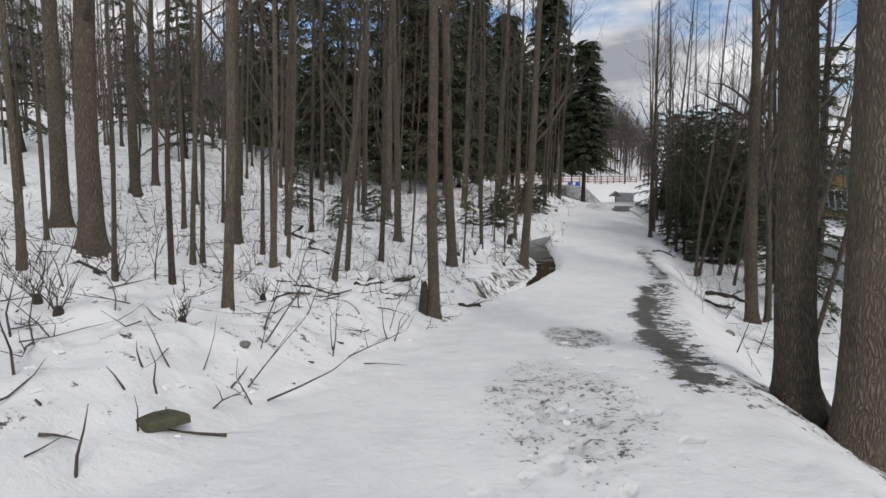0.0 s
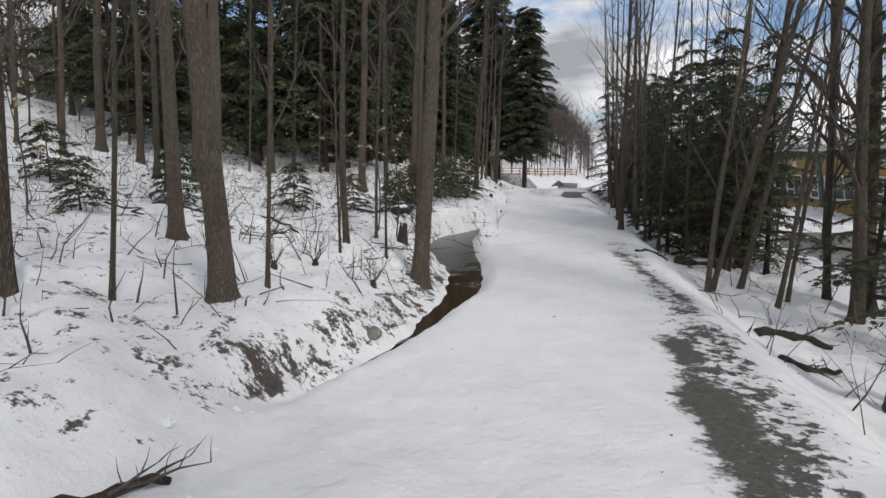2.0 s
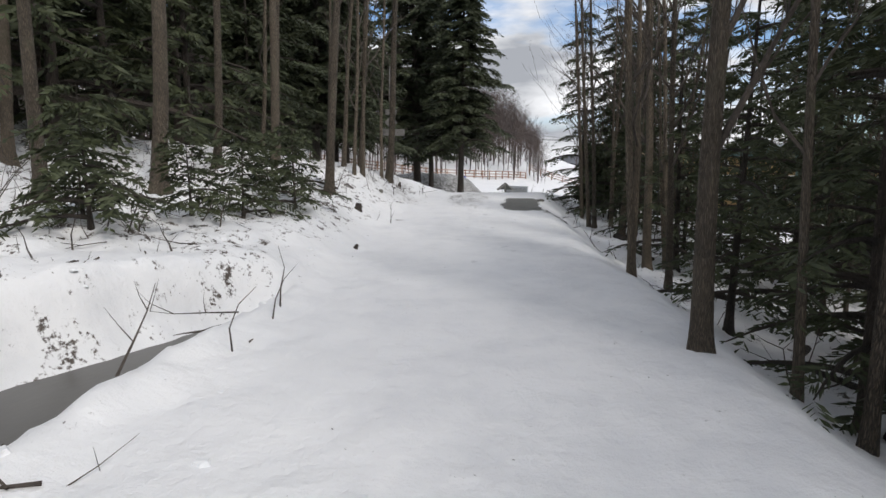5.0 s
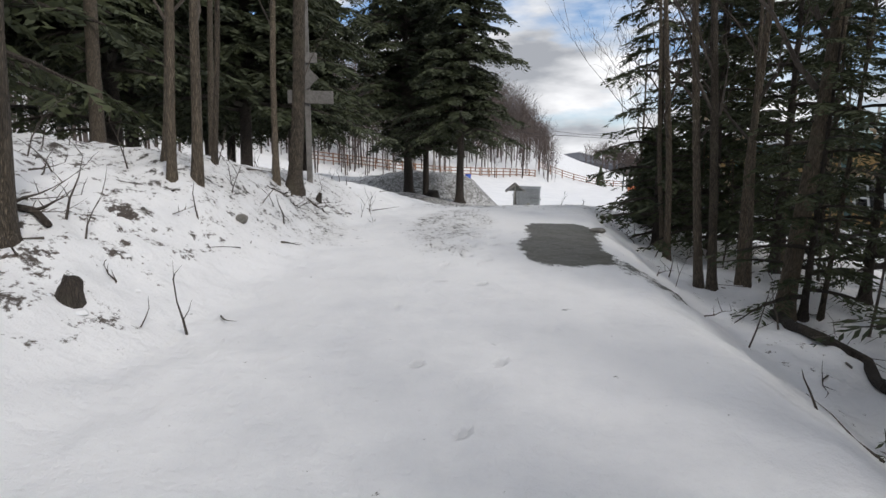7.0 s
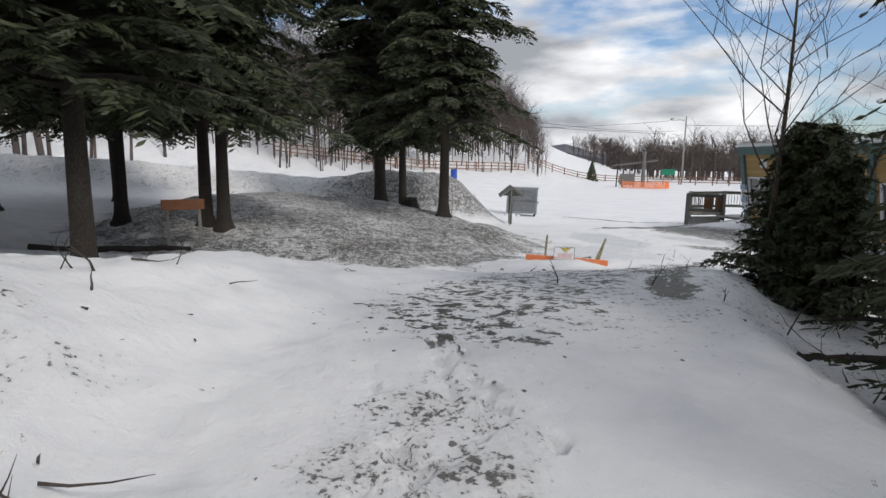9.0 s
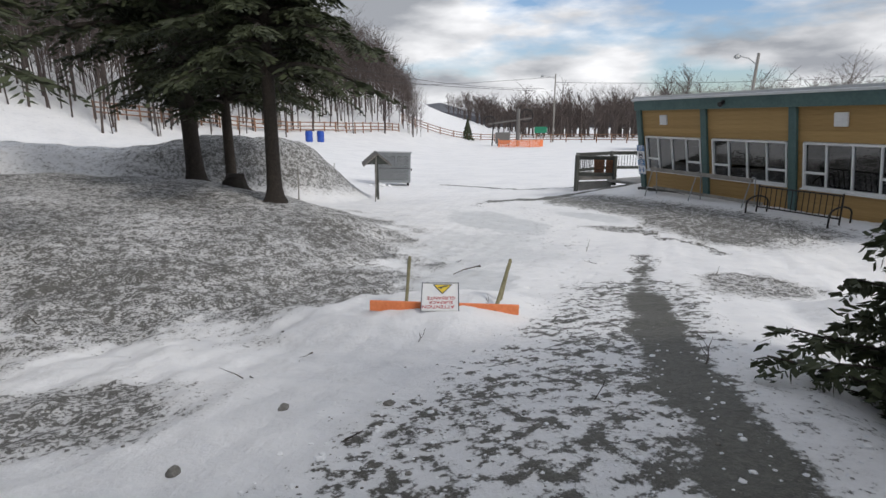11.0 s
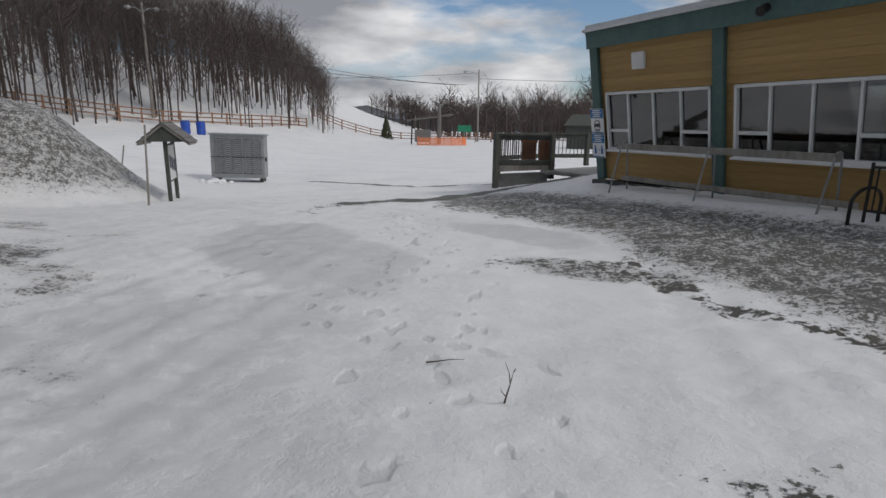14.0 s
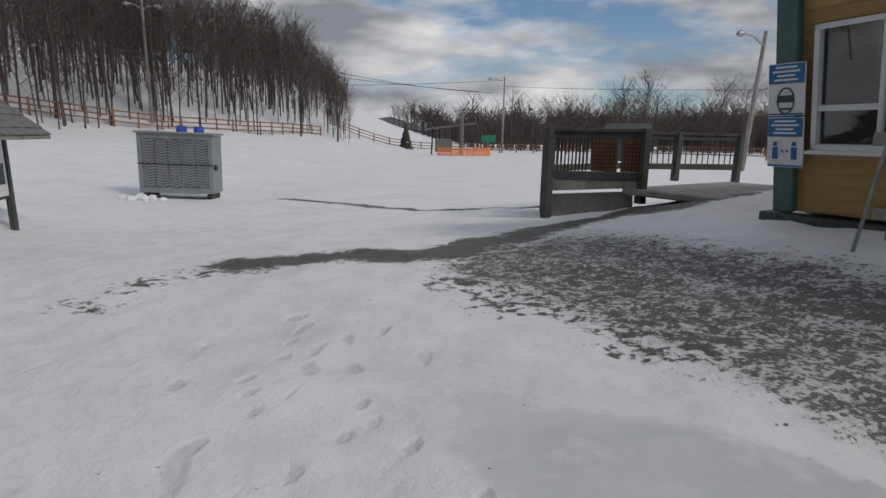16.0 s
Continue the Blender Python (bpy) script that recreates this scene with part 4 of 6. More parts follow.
def deck():
    d = thing("entrance_deck", pose(0, 0, 0), "dark green timber entrance deck with railings", "deck")
    A, B = Vector((18.62, 45.55, 0)), Vector((19.75, 44.75, 0))
    side = (B - A).normalized()
    back = Vector((-side.y, side.x, 0)) * 1.7
    zf, zt = 0.34, 1.09

    def rail(p, q, balusters, name):
        g = part(name, bar(Builder(), (p.x, p.y, zt - 0.02), (q.x, q.y, zt - 0.02), 0.10, 0.05), M_DARKWOOD, d)
        part("lower_rail", bar(Builder(), (p.x, p.y, zf + 0.06), (q.x, q.y, zf + 0.06), 0.07, 0.12), M_DARKWOOD, g)
        part("upper_rail", bar(Builder(), (p.x, p.y, zt - 0.09), (q.x, q.y, zt - 0.09), 0.035, 0.10), M_DARKWOOD, g)
        rod = Builder().tube([(0, 0, zf + 0.1), (0, 0, zt - 0.1)], [0.011] * 2, 6).mesh("baluster", M_BLACK)
        for k in range(balusters):
            c = p.lerp(q, (k + 0.6) / balusters)
            part("baluster", rod, M_BLACK, g, at=pose(c.x, c.y, 0))
        return g

    for c, lo in ((A, -0.40), (B, 0.0), (A + back, -0.45), (B + back * 1.9, 0.0), (B + back * 1.9 + Vector((2.6, -0.9, 0)), 0.0), (B + back * 1.9 + Vector((1.3, -0.45, 0)), 0.1)):
        part("post", bar(Builder(), (c.x, c.y, lo), (c.x, c.y, zt + 0.02), 0.13, 0.13, 0.01), M_DARKWOOD, d)
    rail(A, A.lerp(B, 0.42), 11, "front_rail")
    rail(A.lerp(B, 0.42), B, 2, "front_rail")
    rail(A, A + back, 12, "side_rail")
    q0 = B + back * 1.9
    rail(q0, q0 + Vector((2.6, -0.9, 0)), 22, "back_rail")
    rail(q0, A + back, 18, "back_rail")
    # orange boards behind a lattice
    p, q = A.lerp(B, 0.44), A.lerp(B, 0.97)
    for a, b_ in ((0.46, 0.72), (0.77, 0.95)):
        p, q = A.lerp(B, a), A.lerp(B, b_)
        bd = Builder()
        bar(bd, (p.x, p.y, (zf + zt) / 2), (q.x, q.y, (zf + zt) / 2), 0.015, 0.48, 0.002)
        brd = part("lattice_board", bd, M_ORANGEBOARD, d, "orange-brown board behind black lattice")
        lt = Builder()
        n = 8 if a < 0.5 else 5
        off = Vector((side.y, -side.x, 0)) * 0.02
        for k in range(n + 1):
            c = p.lerp(q, k / n) + off
            lt.tube([(c.x, c.y, zf + 0.12), (c.x, c.y, zt - 0.12)], [0.006] * 2, 5)
        for k in range(8):
            z = zf + 0.13 + k * 0.058
            c0, c1 = p + off, q + off
            lt.tube([(c0.x, c0.y, z), (c1.x, c1.y, z)], [0.006] * 2, 5)
        part("lattice", lt, M_BLACK, brd)
    fl = Builder()
    c = (A + B + back) / 2 + Vector((0.2, 0.1, 0))
    ang = math.degrees(math.atan2(side.y, side.x))
    for k in range(14):
        fl.box((1.4, 0.13, 0.035), pose(c.x, c.y, zf - 0.02, 0, 0, ang) @ Matrix.Translation((0, -0.84 + k * 0.12, 0)))
    part("deck_boards", fl, M_GREYWOOD, d)
    sk = Builder()
    p, q = A + side * 0.07, B - side * 0.07
    bar(sk, (p.x, p.y, zf - 0.11), (q.x, q.y, zf - 0.03), 0.04, 0.16)
    part("skirt_board", sk, M_GREYWOOD, d, "weathered pale skirt board")
    sk = Builder()
    p, q = p + back * 0.12, q + back * 0.12
    bar(sk, (p.x, p.y, -0.1), (q.x, q.y, -0.02), 0.04, 0.36)
    part("under_panel", sk, M_CONCRETE, d)
    ap = Builder()
    ap.box((3.0, 1.8, 0.10), pose(21.2, 44.3, 0.17, 0, 0, 8), 0.02)
    part("landing", ap, M_CONCRETE, d, "wet grey landing slab")


def lettering(text, size, mat, parent, at, name="lettering"):
    """Flat letters in the built-in font, as a mesh."""
    cu = bpy.data.curves.new(name, "FONT")
    cu.body, cu.size, cu.align_x, cu.align_y, cu.extrude = text, size, "CENTER", "CENTER", 0.0012
    tmp = bpy.data.objects.new(name, cu)
    me = bpy.data.meshes.new_from_object(tmp)
    bpy.data.objects.remove(tmp)
    me.materials.append(mat)
    ob = new(name, me)
    ob.parent, ob.matrix_basis = parent, at
    return ob


def barrier():
    g = thing("fallen_barrier", pose(0, 0, 0), "half-sunken trestle barrier with orange plank and sign", "barrier")
    pl, pr = Vector((7.46, 32.24, 0)), Vector((8.68, 31.76, 0))
    along = (pr - pl).normalized()
    for f, dx, dy, up in (((7.75, 32.12), 0.20, 0.50, 0.34), ((8.47, 31.82), 0.38, 0.44, 0.32)):
        z = ground_z(*f)
        top = (f[0] + dx, f[1] + dy, z + up)
        back = (f[0] + dx * 0.5, f[1] + dy * 0.62)
        part("front_leg", bar(Builder(), (f[0], f[1], z - 0.03), top, 0.026, 0.044, 0.005), M_MOSSWOOD, g, "mossy wooden leg")
        part("back_leg", bar(Builder(), (back[0], back[1], ground_z(*back) - 0.03), (top[0] - 0.01, top[1], top[2] - 0.02), 0.022, 0.036, 0.005), M_MOSSWOOD, g)
    za, zb, zm = ground_z(pl.x, pl.y), ground_z(pr.x, pr.y), ground_z((pl.x + pr.x) / 2, (pl.y + pr.y) / 2)
    part("orange_plank", bar(Builder(), (pl.x, pl.y, max(za, zm - 0.02) + 0.045), (pr.x, pr.y, zb + 0.045), 0.022, 0.095, 0.004), M_ORANGE, g, "chipped orange painted plank")
    # plate lying back against the plank, head downward
    c = pl.lerp(pr, 0.45) + Vector((-0.03, -0.16, 0))
    ang = math.degrees(math.atan2(along.y, along.x))
    s = new("sign_board")
    s.parent = g
    s.matrix_basis = pose(c.x, c.y, ground_z(c.x, c.y) + 0.012, 27, 0, ang)
    w, h = 0.33, 0.34
    part("plate", Builder().box((w, h, 0.010), Matrix.Translation((0, h / 2 - 0.02, 0)), 0.004), M_SIGNWHITE, s, "white slippery-surface warning plate upside down")
    b = Builder()
    for x0, y0, bw, bh in ((0, h - 0.026, w, 0.008), (-w / 2 + 0.004, h / 2 - 0.02, 0.008, h), (w / 2 - 0.004, h / 2 - 0.02, 0.008, h)):
        b.box((bw, bh, 0.003), Matrix.Translation((x0, y0, 0.0068)))
    part("border", b, M_INK, s)
    b = Builder()
    cx, cy, r = 0.02, 0.245, 0.07
    b.add([(cx - r * 1.15, cy + r * 0.65, 0.0055), (cx, cy - r * 0.95, 0.0055), (cx + r * 1.15, cy + r * 0.65, 0.0055), (cx - r * 1.15, cy + r * 0.65, 0.0085), (cx, cy - r * 0.95, 0.0085), (cx + r * 1.15, cy + r * 0.65, 0.0085)],
          [(2, 1, 0), (3, 4, 5), (0, 1, 4, 3), (1, 2, 5, 4), (2, 0, 3, 5)])
    tri = part("triangle", b, M_YELLOW, s, "yellow warning triangle")
    b = Builder()
    pts = [(cx - r * 1.15, cy + r * 0.65, 0.009), (cx, cy - r * 0.95, 0.009), (cx + r * 1.15, cy + r * 0.65, 0.009), (cx - r * 1.15, cy + r * 0.65, 0.009)]
    for p, q in zip(pts[:-1], pts[1:]):
        bar(b, p, q, 0.007, 0.003, 0)
    bar(b, (cx - 0.04, cy + 0.005, 0.0095), (cx + 0.045, cy + 0.03, 0.0095), 0.012, 0.003, 0)
    bar(b, (cx - 0.02, cy - 0.01, 0.0095), (cx + 0.02, cy + 0.035, 0.0095), 0.009, 0.003, 0)
    part("pictogram", b, M_INK, tri)
    for k, word in enumerate(("ATTENTION", "SURFACE", "GLISSANTE")):
        lettering(word, 0.05, M_RED, s, pose(-0.015 + (0.0, 0.025, 0.025)[k], 0.025 + 0.052 * k, 0.0068, 0, 0, 180))


def small_sticks():
    b = Builder().tube([(9.2, 34.65, 0.0), (9.4, 34.72, 0.03), (9.6, 34.74, 0.05), (9.66, 34.73, 0.055)], [0.006, 0.008, 0.010, 0.018], 7)
    z = ground_z(9.45, 34.7)
    tagged(part("broken_branch", b, M_TWIG, at=pose(0, 0, z + 0.02)), "short broken branch lying on wet ice", "branch")
    for x, y, h, lean, nm, lab in ((8.06, 44.6, 1.15, 2, "marker_stake", "thin weathered marker stake in the berm"), (10.05, 51.0, 1.0, 11, "marker_stake", "thin leaning marker stake in the snow"), (10.75, 45.9, 1.55, 3, "marker_pole", "thin grey marker pole beside the kiosk")):
        b = Builder().tube([(0, 0, -0.1), (0, 0, h)], [0.022, 0.018], 7)
        tagged(part(nm, b, M_GREYWOOD, at=pose(x, y, ground_z(x, y), 0, lean, 20)), lab, "stake")


def barrels():
    for k, (x, y) in enumerate(((13.6, 88.0), (14.9, 88.6))):
        o = thing("plastic_barrel", stand(x, y) @ Matrix.Scale(0.75, 4), "blue plastic barrel standing in the snow", "barrel", "blue barrels by the fence")
        prof = [(0.0, 0.44), (0.06, 0.50), (0.5, 0.54), (0.55, 0.51), (1.0, 0.52), (1.05, 0.55), (1.5, 0.51), (1.58, 0.44)]
        part("drum", Builder().tube([(0, 0, z) for z, r in prof], [r for z, r in prof], 16), M_BLUE, o, shade=False)
        part("lid", Builder().tube([(0, 0, 1.58), (0, 0, 1.62)], [0.46, 0.44], 16), M_BLACK, o)


def rail_fence(pts, posts, h, label, mat):
    f = thing("rail_fence", pose(0, 0, 0), label, "fence")
    pts = [Vector((x, y, 0)) for x, y in pts]
    leng = [(b_ - a).length for a, b_ in zip(pts[:-1], pts[1:])]
    tot = sum(leng)

    def at(s):
        s *= tot
        for a, b_, ln in zip(pts[:-1], pts[1:], leng):
            if s <= ln:
                return a.lerp(b_, s / ln)
            s -= ln
        return pts[-1]

    pm = Builder().box((0.16, 0.16, h + 0.3), Matrix.Translation((0, 0, h / 2 - 0.1)), 0.02).mesh("post", mat)
    spots = []
    for k in range(posts + 1):
        c = at(k / posts)
        z = ground_z(c.x, c.y)
        spots.append(Vector((c.x, c.y, z)))
        part("post", pm, mat, f, at=pose(c.x, c.y, z, 0, 0, 10 * math.sin(k)))
    for a, b_ in zip(spots[:-1], spots[1:]):
        for z in (0.34, 0.64, 0.94):
            bb = Builder()
            bar(bb, a + Vector((0, 0, z * h)), b_ + Vector((0, 0, z * h)), 0.05, 0.13, 0.0)
            part("rail", bb, mat, f)


def lift_station():
    x, y = 46.6, 104.0
    z = ground_z(x, y)
    L = thing("chairlift_terminal", pose(x, y, z, 0, 0, -28) @ Matrix.Scale(0.75, 4), "grey chairlift drive terminal with bullwheels", "ski lift")
    b = Builder()
    b.tube([(0.9, 0, 0), (0.9, 0, 7.4)], [0.42, 0.34], 10)
    part("tower", b, M_SHINGLE, L)
    b = Builder()
    b.box((3.0, 2.0, 2.3), Matrix.Translation((-2.2, 0, 1.6)), 0.1)
    part("drive_housing", b, M_SHINGLE, L, "grey drive housing")
    b = Builder()
    for xx in (-4.4, -3.2, -0.9):
        bar(b, (xx, 0, 0), (xx + 0.2, 0, 4.6), 0.25)
    part("leg", b, M_BLACK, L)
    b = Builder()
    bar(b, (-5.2, 0, 4.4), (3.6, 0, 5.6), 0.25, 0.32)
    part("beam", b, M_SHINGLE, L)
    for cx, cz, r in ((-5.0, 4.9, 1.15), (2.6, 6.1, 1.25)):
        ring = [(cx + r * math.cos(a), 0, cz + r * math.sin(a)) for a in np.linspace(0, 2 * math.pi, 25)]
        wheel = part("bullwheel", Builder().tube(ring, [0.12] * 25, 6, False), M_BLACK, L)
        b = Builder()
        for k in range(4):
            a = k * math.pi / 4 + 0.3
            bar(b, (cx - r * math.cos(a), 0, cz - r * math.sin(a)), (cx + r * math.cos(a), 0, cz + r * math.sin(a)), 0.08)
        part("spokes", b, M_BLACK, wheel)
    b = Builder()
    bar(b, (0.9, 0, 7.2), (2.2, 0, 9.4), 0.14)
    bar(b, (0.9, 0, 7.2), (0.0, 0, 8.0), 0.14)
    part("boom", b, M_BLACK, L)
    # orange netting round the foot
    n = thing("safety_net", pose(0, 0, 0), "orange plastic safety netting on short posts", "fence")
    pts = [(42.0, 99.8), (43.9, 98.4), (45.9, 97.6), (47.8, 98.0), (49.0, 99.2)]
    for (ax, ay), (bx, by) in zip(pts[:-1], pts[1:]):
        za, zb = ground_z(ax, ay), ground_z(bx, by)
        hh = 1.0
        bb = Builder()
        for j in range(8):
            zz = 0.1 + j * 0.13
            bar(bb, (ax, ay, za + zz), (bx, by, zb + zz), 0.03, 0.075, 0)
        for j in range(14):
            k = j / 14
            bar(bb, (ax + (bx - ax) * k, ay + (by - ay) * k, za + (zb - za) * k + 0.1), (ax + (bx - ax) * k, ay + (by - ay) * k, za + (zb - za) * k + 1.02), 0.03, 0.06, 0)
        part("net", bb, M_ORANGE, n)
    for ax, ay in pts:
        b = Builder().tube([(ax, ay, ground_z(ax, ay) - 0.1), (ax, ay, ground_z(ax, ay) + 1.3)], [0.06, 0.05], 6)
        part("post", b, M_ORANGE, n)


def lamp_pole(x, y, h, heads, label, lean=0.0, arm=1.0):
    p = thing("lamp_pole", pose(x, y, ground_z(x, y) if y < 300 else 0, 0, lean, 0), label, "street lamp")
    part("pole", Builder().tube([(0, 0, -0.3), (0, 0, h)], [0.17, 0.11], 8), M_GREYWOOD, p)
    for s in heads:
        b = Builder().tube([(0, 0, h - 0.9), (s * arm * 0.5, 0, h - 0.5), (s * arm, 0, h - 0.45)], [0.05, 0.045, 0.04], 6)
        a = part("arm", b, M_STEEL, p)
        b = Builder().tube([(s * (arm - 0.1), 0, h - 0.46), (s * (arm + 0.25), 0, h - 0.50), (s * (arm + 0.5), 0, h - 0.55)], [0.10, 0.22, 0.12], 8)
        part("lamp_head", b, M_STEEL, a)


def wire(name, p, q, sag, r=0.03):
    p, q = Vector(p), Vector(q)
    pts = []
    for k in range(13):
        t = k / 12
        c = p.lerp(q, t)
        c.z -= sag * 4 * t * (1 - t)
        pts.append(c)
    tagged(part(name, Builder().tube(pts, [r] * 13, 5), M_BLACK), "thin black overhead cable", "cable", "overhead cables")


def trail_sign():
    # grey signpost with boards and a plain diamond
    x, y = 3.33, 25.03
    s = thing("trail_signpost", stand(x, y), "grey wooden trail signpost with blank boards", "signpost")
    part("post", bar(Builder(), (0, 0, -0.1), (0.0, 0, 2.3), 0.06, 0.06, 0.006), M_SHINGLE, s)
    for z, w, h, dx in ((0.94, 0.50, 0.14, 0.04), (1.36, 0.24, 0.11, 0.0)):
        part("board", Builder().box((w, 0.025, h), pose(dx, -0.045, z, 0, 0, 0), 0.004), M_SHINGLE, s)
    part("diamond", Builder().box((0.19, 0.015, 0.19), pose(0, -0.045, 1.15, 0, 45, 0), 0.003), M_SHINGLE, s)
    x, y = 1.35, 34.6
    s = thing("trail_board", stand(x, y, 20), "low orange-brown trail board on two posts", "sign")
    for q in (-1, 1):
        part("post", bar(Builder(), (q * 0.28, 0, -0.1), (q * 0.28, 0, 0.95), 0.06, 0.06), M_GREYWOOD, s)
    part("board", Builder().box((0.75, 0.03, 0.2), pose(0, -0.045, 0.85, 0, 0, 0), 0.004), M_ORANGEBOARD, s)


ski_rack()
bike_rack()
notice_kiosk()
metal_cabinet()
deck()
barrier()
small_sticks()
barrels()
rail_fence([(-6, 88), (4.0, 92.5), (12, 95.5), (20, 101), (30, 110.5)], 22, 1.5, "red-brown three-rail fence along the wooded slope", M_REDWOOD)
rail_fence([(33, 119), (42, 122), (55, 122), (66, 112), (74, 98), (80, 80)], 26, 1.5, "red-brown rail fence behind the lift", M_REDWOOD)
lift_station()
lamp_pole(11.2, 97.0, 11.0, (-1, 1), "tall double floodlight pole on the slope")
lamp_pole(63.0, 119.0, 12.5, (-1,), "tall utility pole with one lamp arm", 0, 2.6)
lamp_pole(46.0, 62.0, 8.6, (-1,), "leaning lamp pole behind the lodge", 4, 2.0)
wire("cable", (-40, 96, 15.5), (50.5, 104.5, 6.8), 2.0)
wire("cable", (11.2, 97, 10.3), (60, 118, 8.0), 1.2)
wire("cable", (63, 119, 9.2), (130, 60, 11.0), 1.5)
wire("cable", (63, 119, 10.2), (-20, 150, 11.0), 2.0)
trail_sign()
g = thing("road_sign", stand(58.5, 116.0, -28), "green road sign far behind the fence", "sign")
part("post", bar(Builder(), (0, 0, 0), (0, 0, 2.0), 0.12), M_STEEL, g)
part("plate", Builder().box((2.3, 0.06, 1.1), Matrix.Translation((0, -0.1, 2.3)), 0.02), M_SIGNGREEN, g)
far = thing("far_hut", stand(57.0, 84.0, -44), "dark low hut with a pitched roof", "hut")
part("wall", Builder().box((4.6, 4, 2.8), Matrix.Translation((0, 0, 1.4))), M_DARKWOOD, far)
part("roof", Builder().add([(-2.7, -2.6, 2.7), (2.7, -2.6, 2.7), (2.7, 2.6, 2.7), (-2.7, 2.6, 2.7), (-1.9, 0, 4.0), (2.6, 0, 4.0)], [(0, 1, 5, 4), (2, 3, 4, 5), (1, 2, 5), (3, 0, 4), (3, 2, 1, 0)]), M_DARKWOOD, far)

# slab, stump and stones by the path
for nm, x, y, r, fl, lab, cat in (("stone", 0.44, 9.2, 0.07, 0.7, "small dark stone on the creek bank", "stone"),
                                  ("stone", 2.55, 3.9, 0.05, 0.7, "small dark stone in the snow", "stone"), ("stone", 2.75, 4.4, 0.045, 0.7, "small dark stone in the snow", "stone"),
                                  ("stone", 3.25, 7.2, 0.06, 0.8, "small dark stone in the snow", "stone"), ("stone", 6.15, 29.9, 0.03, 0.8, "small dark stone in the snow", "stone"),
                                  ("stone", 6.6, 30.4, 0.025, 0.8, "small dark stone in the snow", "stone"), ("stone", 7.1, 30.2, 0.03, 0.5, "flat brown stone in the slush", "stone"),
                                  ("stone", 5.2, 29.5, 0.033, 0.8, "small dark stone in the snow", "stone"), ("boulder", 1.9, 19.6, 0.09, 0.8, "dark boulder on the bank", "stone"), ("stone", 3.09, 22.92, 0.055, 0.7, "dark stone at the path edge", "stone"), ("stone", 6.31, 23.85, 0.085, 0.35, "flat dark stone at the edge of the slush", "stone"), ("stone", -1.5, 3.15, 0.035, 0.6, "small dark stone in the snow", "stone"), ("stone", -3.0, 6.86, 0.05, 0.7, "small dark stone in the snow", "stone")):
    tagged(part(nm, rock_mesh(nm, r, int(x * 100), M_STONE, fl), None, at=stand(x, y, x * 90, r * fl * 0.3)), lab, cat)


def flat_slab():
    """A thin mossy flag showing through the snow, its edges chipped."""
    rg = random.Random(8)
    b = Builder()
    rim = []
    for k in range(16):
        a = 2 * math.pi * k / 16
        q = 1.0 / (abs(math.cos(a)) + abs(math.sin(a))) ** 0.8
        rim.append((0.135 * q * math.cos(a) * rg.uniform(0.95, 1.04), 0.10 * q * math.sin(a) * rg.uniform(0.95, 1.04)))
    b.v = [(x * 1.03, y * 1.03, -0.02) for x, y in rim] + [(x, y, 0.012) for x, y in rim] + [(x * 0.93, y * 0.93, 0.02) for x, y in rim]
    b.f = [(k + 16 * r, (k + 1) % 16 + 16 * r, (k + 1) % 16 + 16 * r + 16, k + 16 * r + 16) for r in range(2) for k in range(16)] + [tuple(range(32, 48))]
    tagged(part("flat_stone", b, M_MOSSROCK, at=pose(-1.42, 2.12, ground_z(-1.42, 2.12) + 0.012, -7, -2, 8)), "flat mossy stone slab showing through the snow", "stone")


def twig_shrub(x, y, h, seed):
    """A cut root stock with a burst of thin upright shoots."""
    rg = random.Random(seed)
    t = thing("bare_shrub", stand(x, y), "small bare shrub of thin upright twigs", "shrub", "bare shrubs on the bank")
    part("stock", Builder().tube([(0, 0, -0.04), (0.005, 0, 0.02), (0, 0.01, 0.06)], [0.035, 0.03, 0.018], 8), M_BARK_DARK, t)
    b = Builder()
    for k in range(11):
        a = rg.random() * 6.28
        limb(b, rg, Vector((0.015 * math.cos(a), 0.015 * math.sin(a), 0.03)), Vector((0.5 * math.cos(a), 0.5 * math.sin(a), 1)), h * rg.uniform(0.5, 1.1), 0.0035, 1, 4, 0.16, 0.02, 4)
    part("shoots", b, M_TWIG, t)


flat_slab()


# ---- trees ----
def limb(b, rng, p, d, length, r, depth, steps, kink=0.22, lift=0.06, sides=5, twigs=True):
    """A tapering, wandering limb with its side shoots."""
    pts, rads = [p], [r]
    q, v = p.copy(), d.normalized()
    for k in range(steps):
        v = (v + Vector((rng.gauss(0, kink), rng.gauss(0, kink), rng.gauss(lift, kink * 0.6)))).normalized()
        q = q + v * (length / steps)
        pts.append(q.copy())
        rads.append(r * (1 - 0.82 * (k + 1) / steps))
    b.tube(pts, rads, sides, False)
    if depth > 0:
        for k in range(1, steps + 1):
            for _ in range(2 if depth > 1 else 1):
                if rng.random() < 0.85:
                    a = rng.random() * 2 * math.pi
                    w = Vector((math.cos(a), math.sin(a), 0.35 + rng.random() * 0.5))
                    limb(b, rng, pts[k], (v * 0.8 + w * 0.8), length * (0.30 + 0.28 * rng.random()), max(rads[k] * 0.5, 0.0035), depth - 1, max(2, steps - 1), kink, lift, 3)


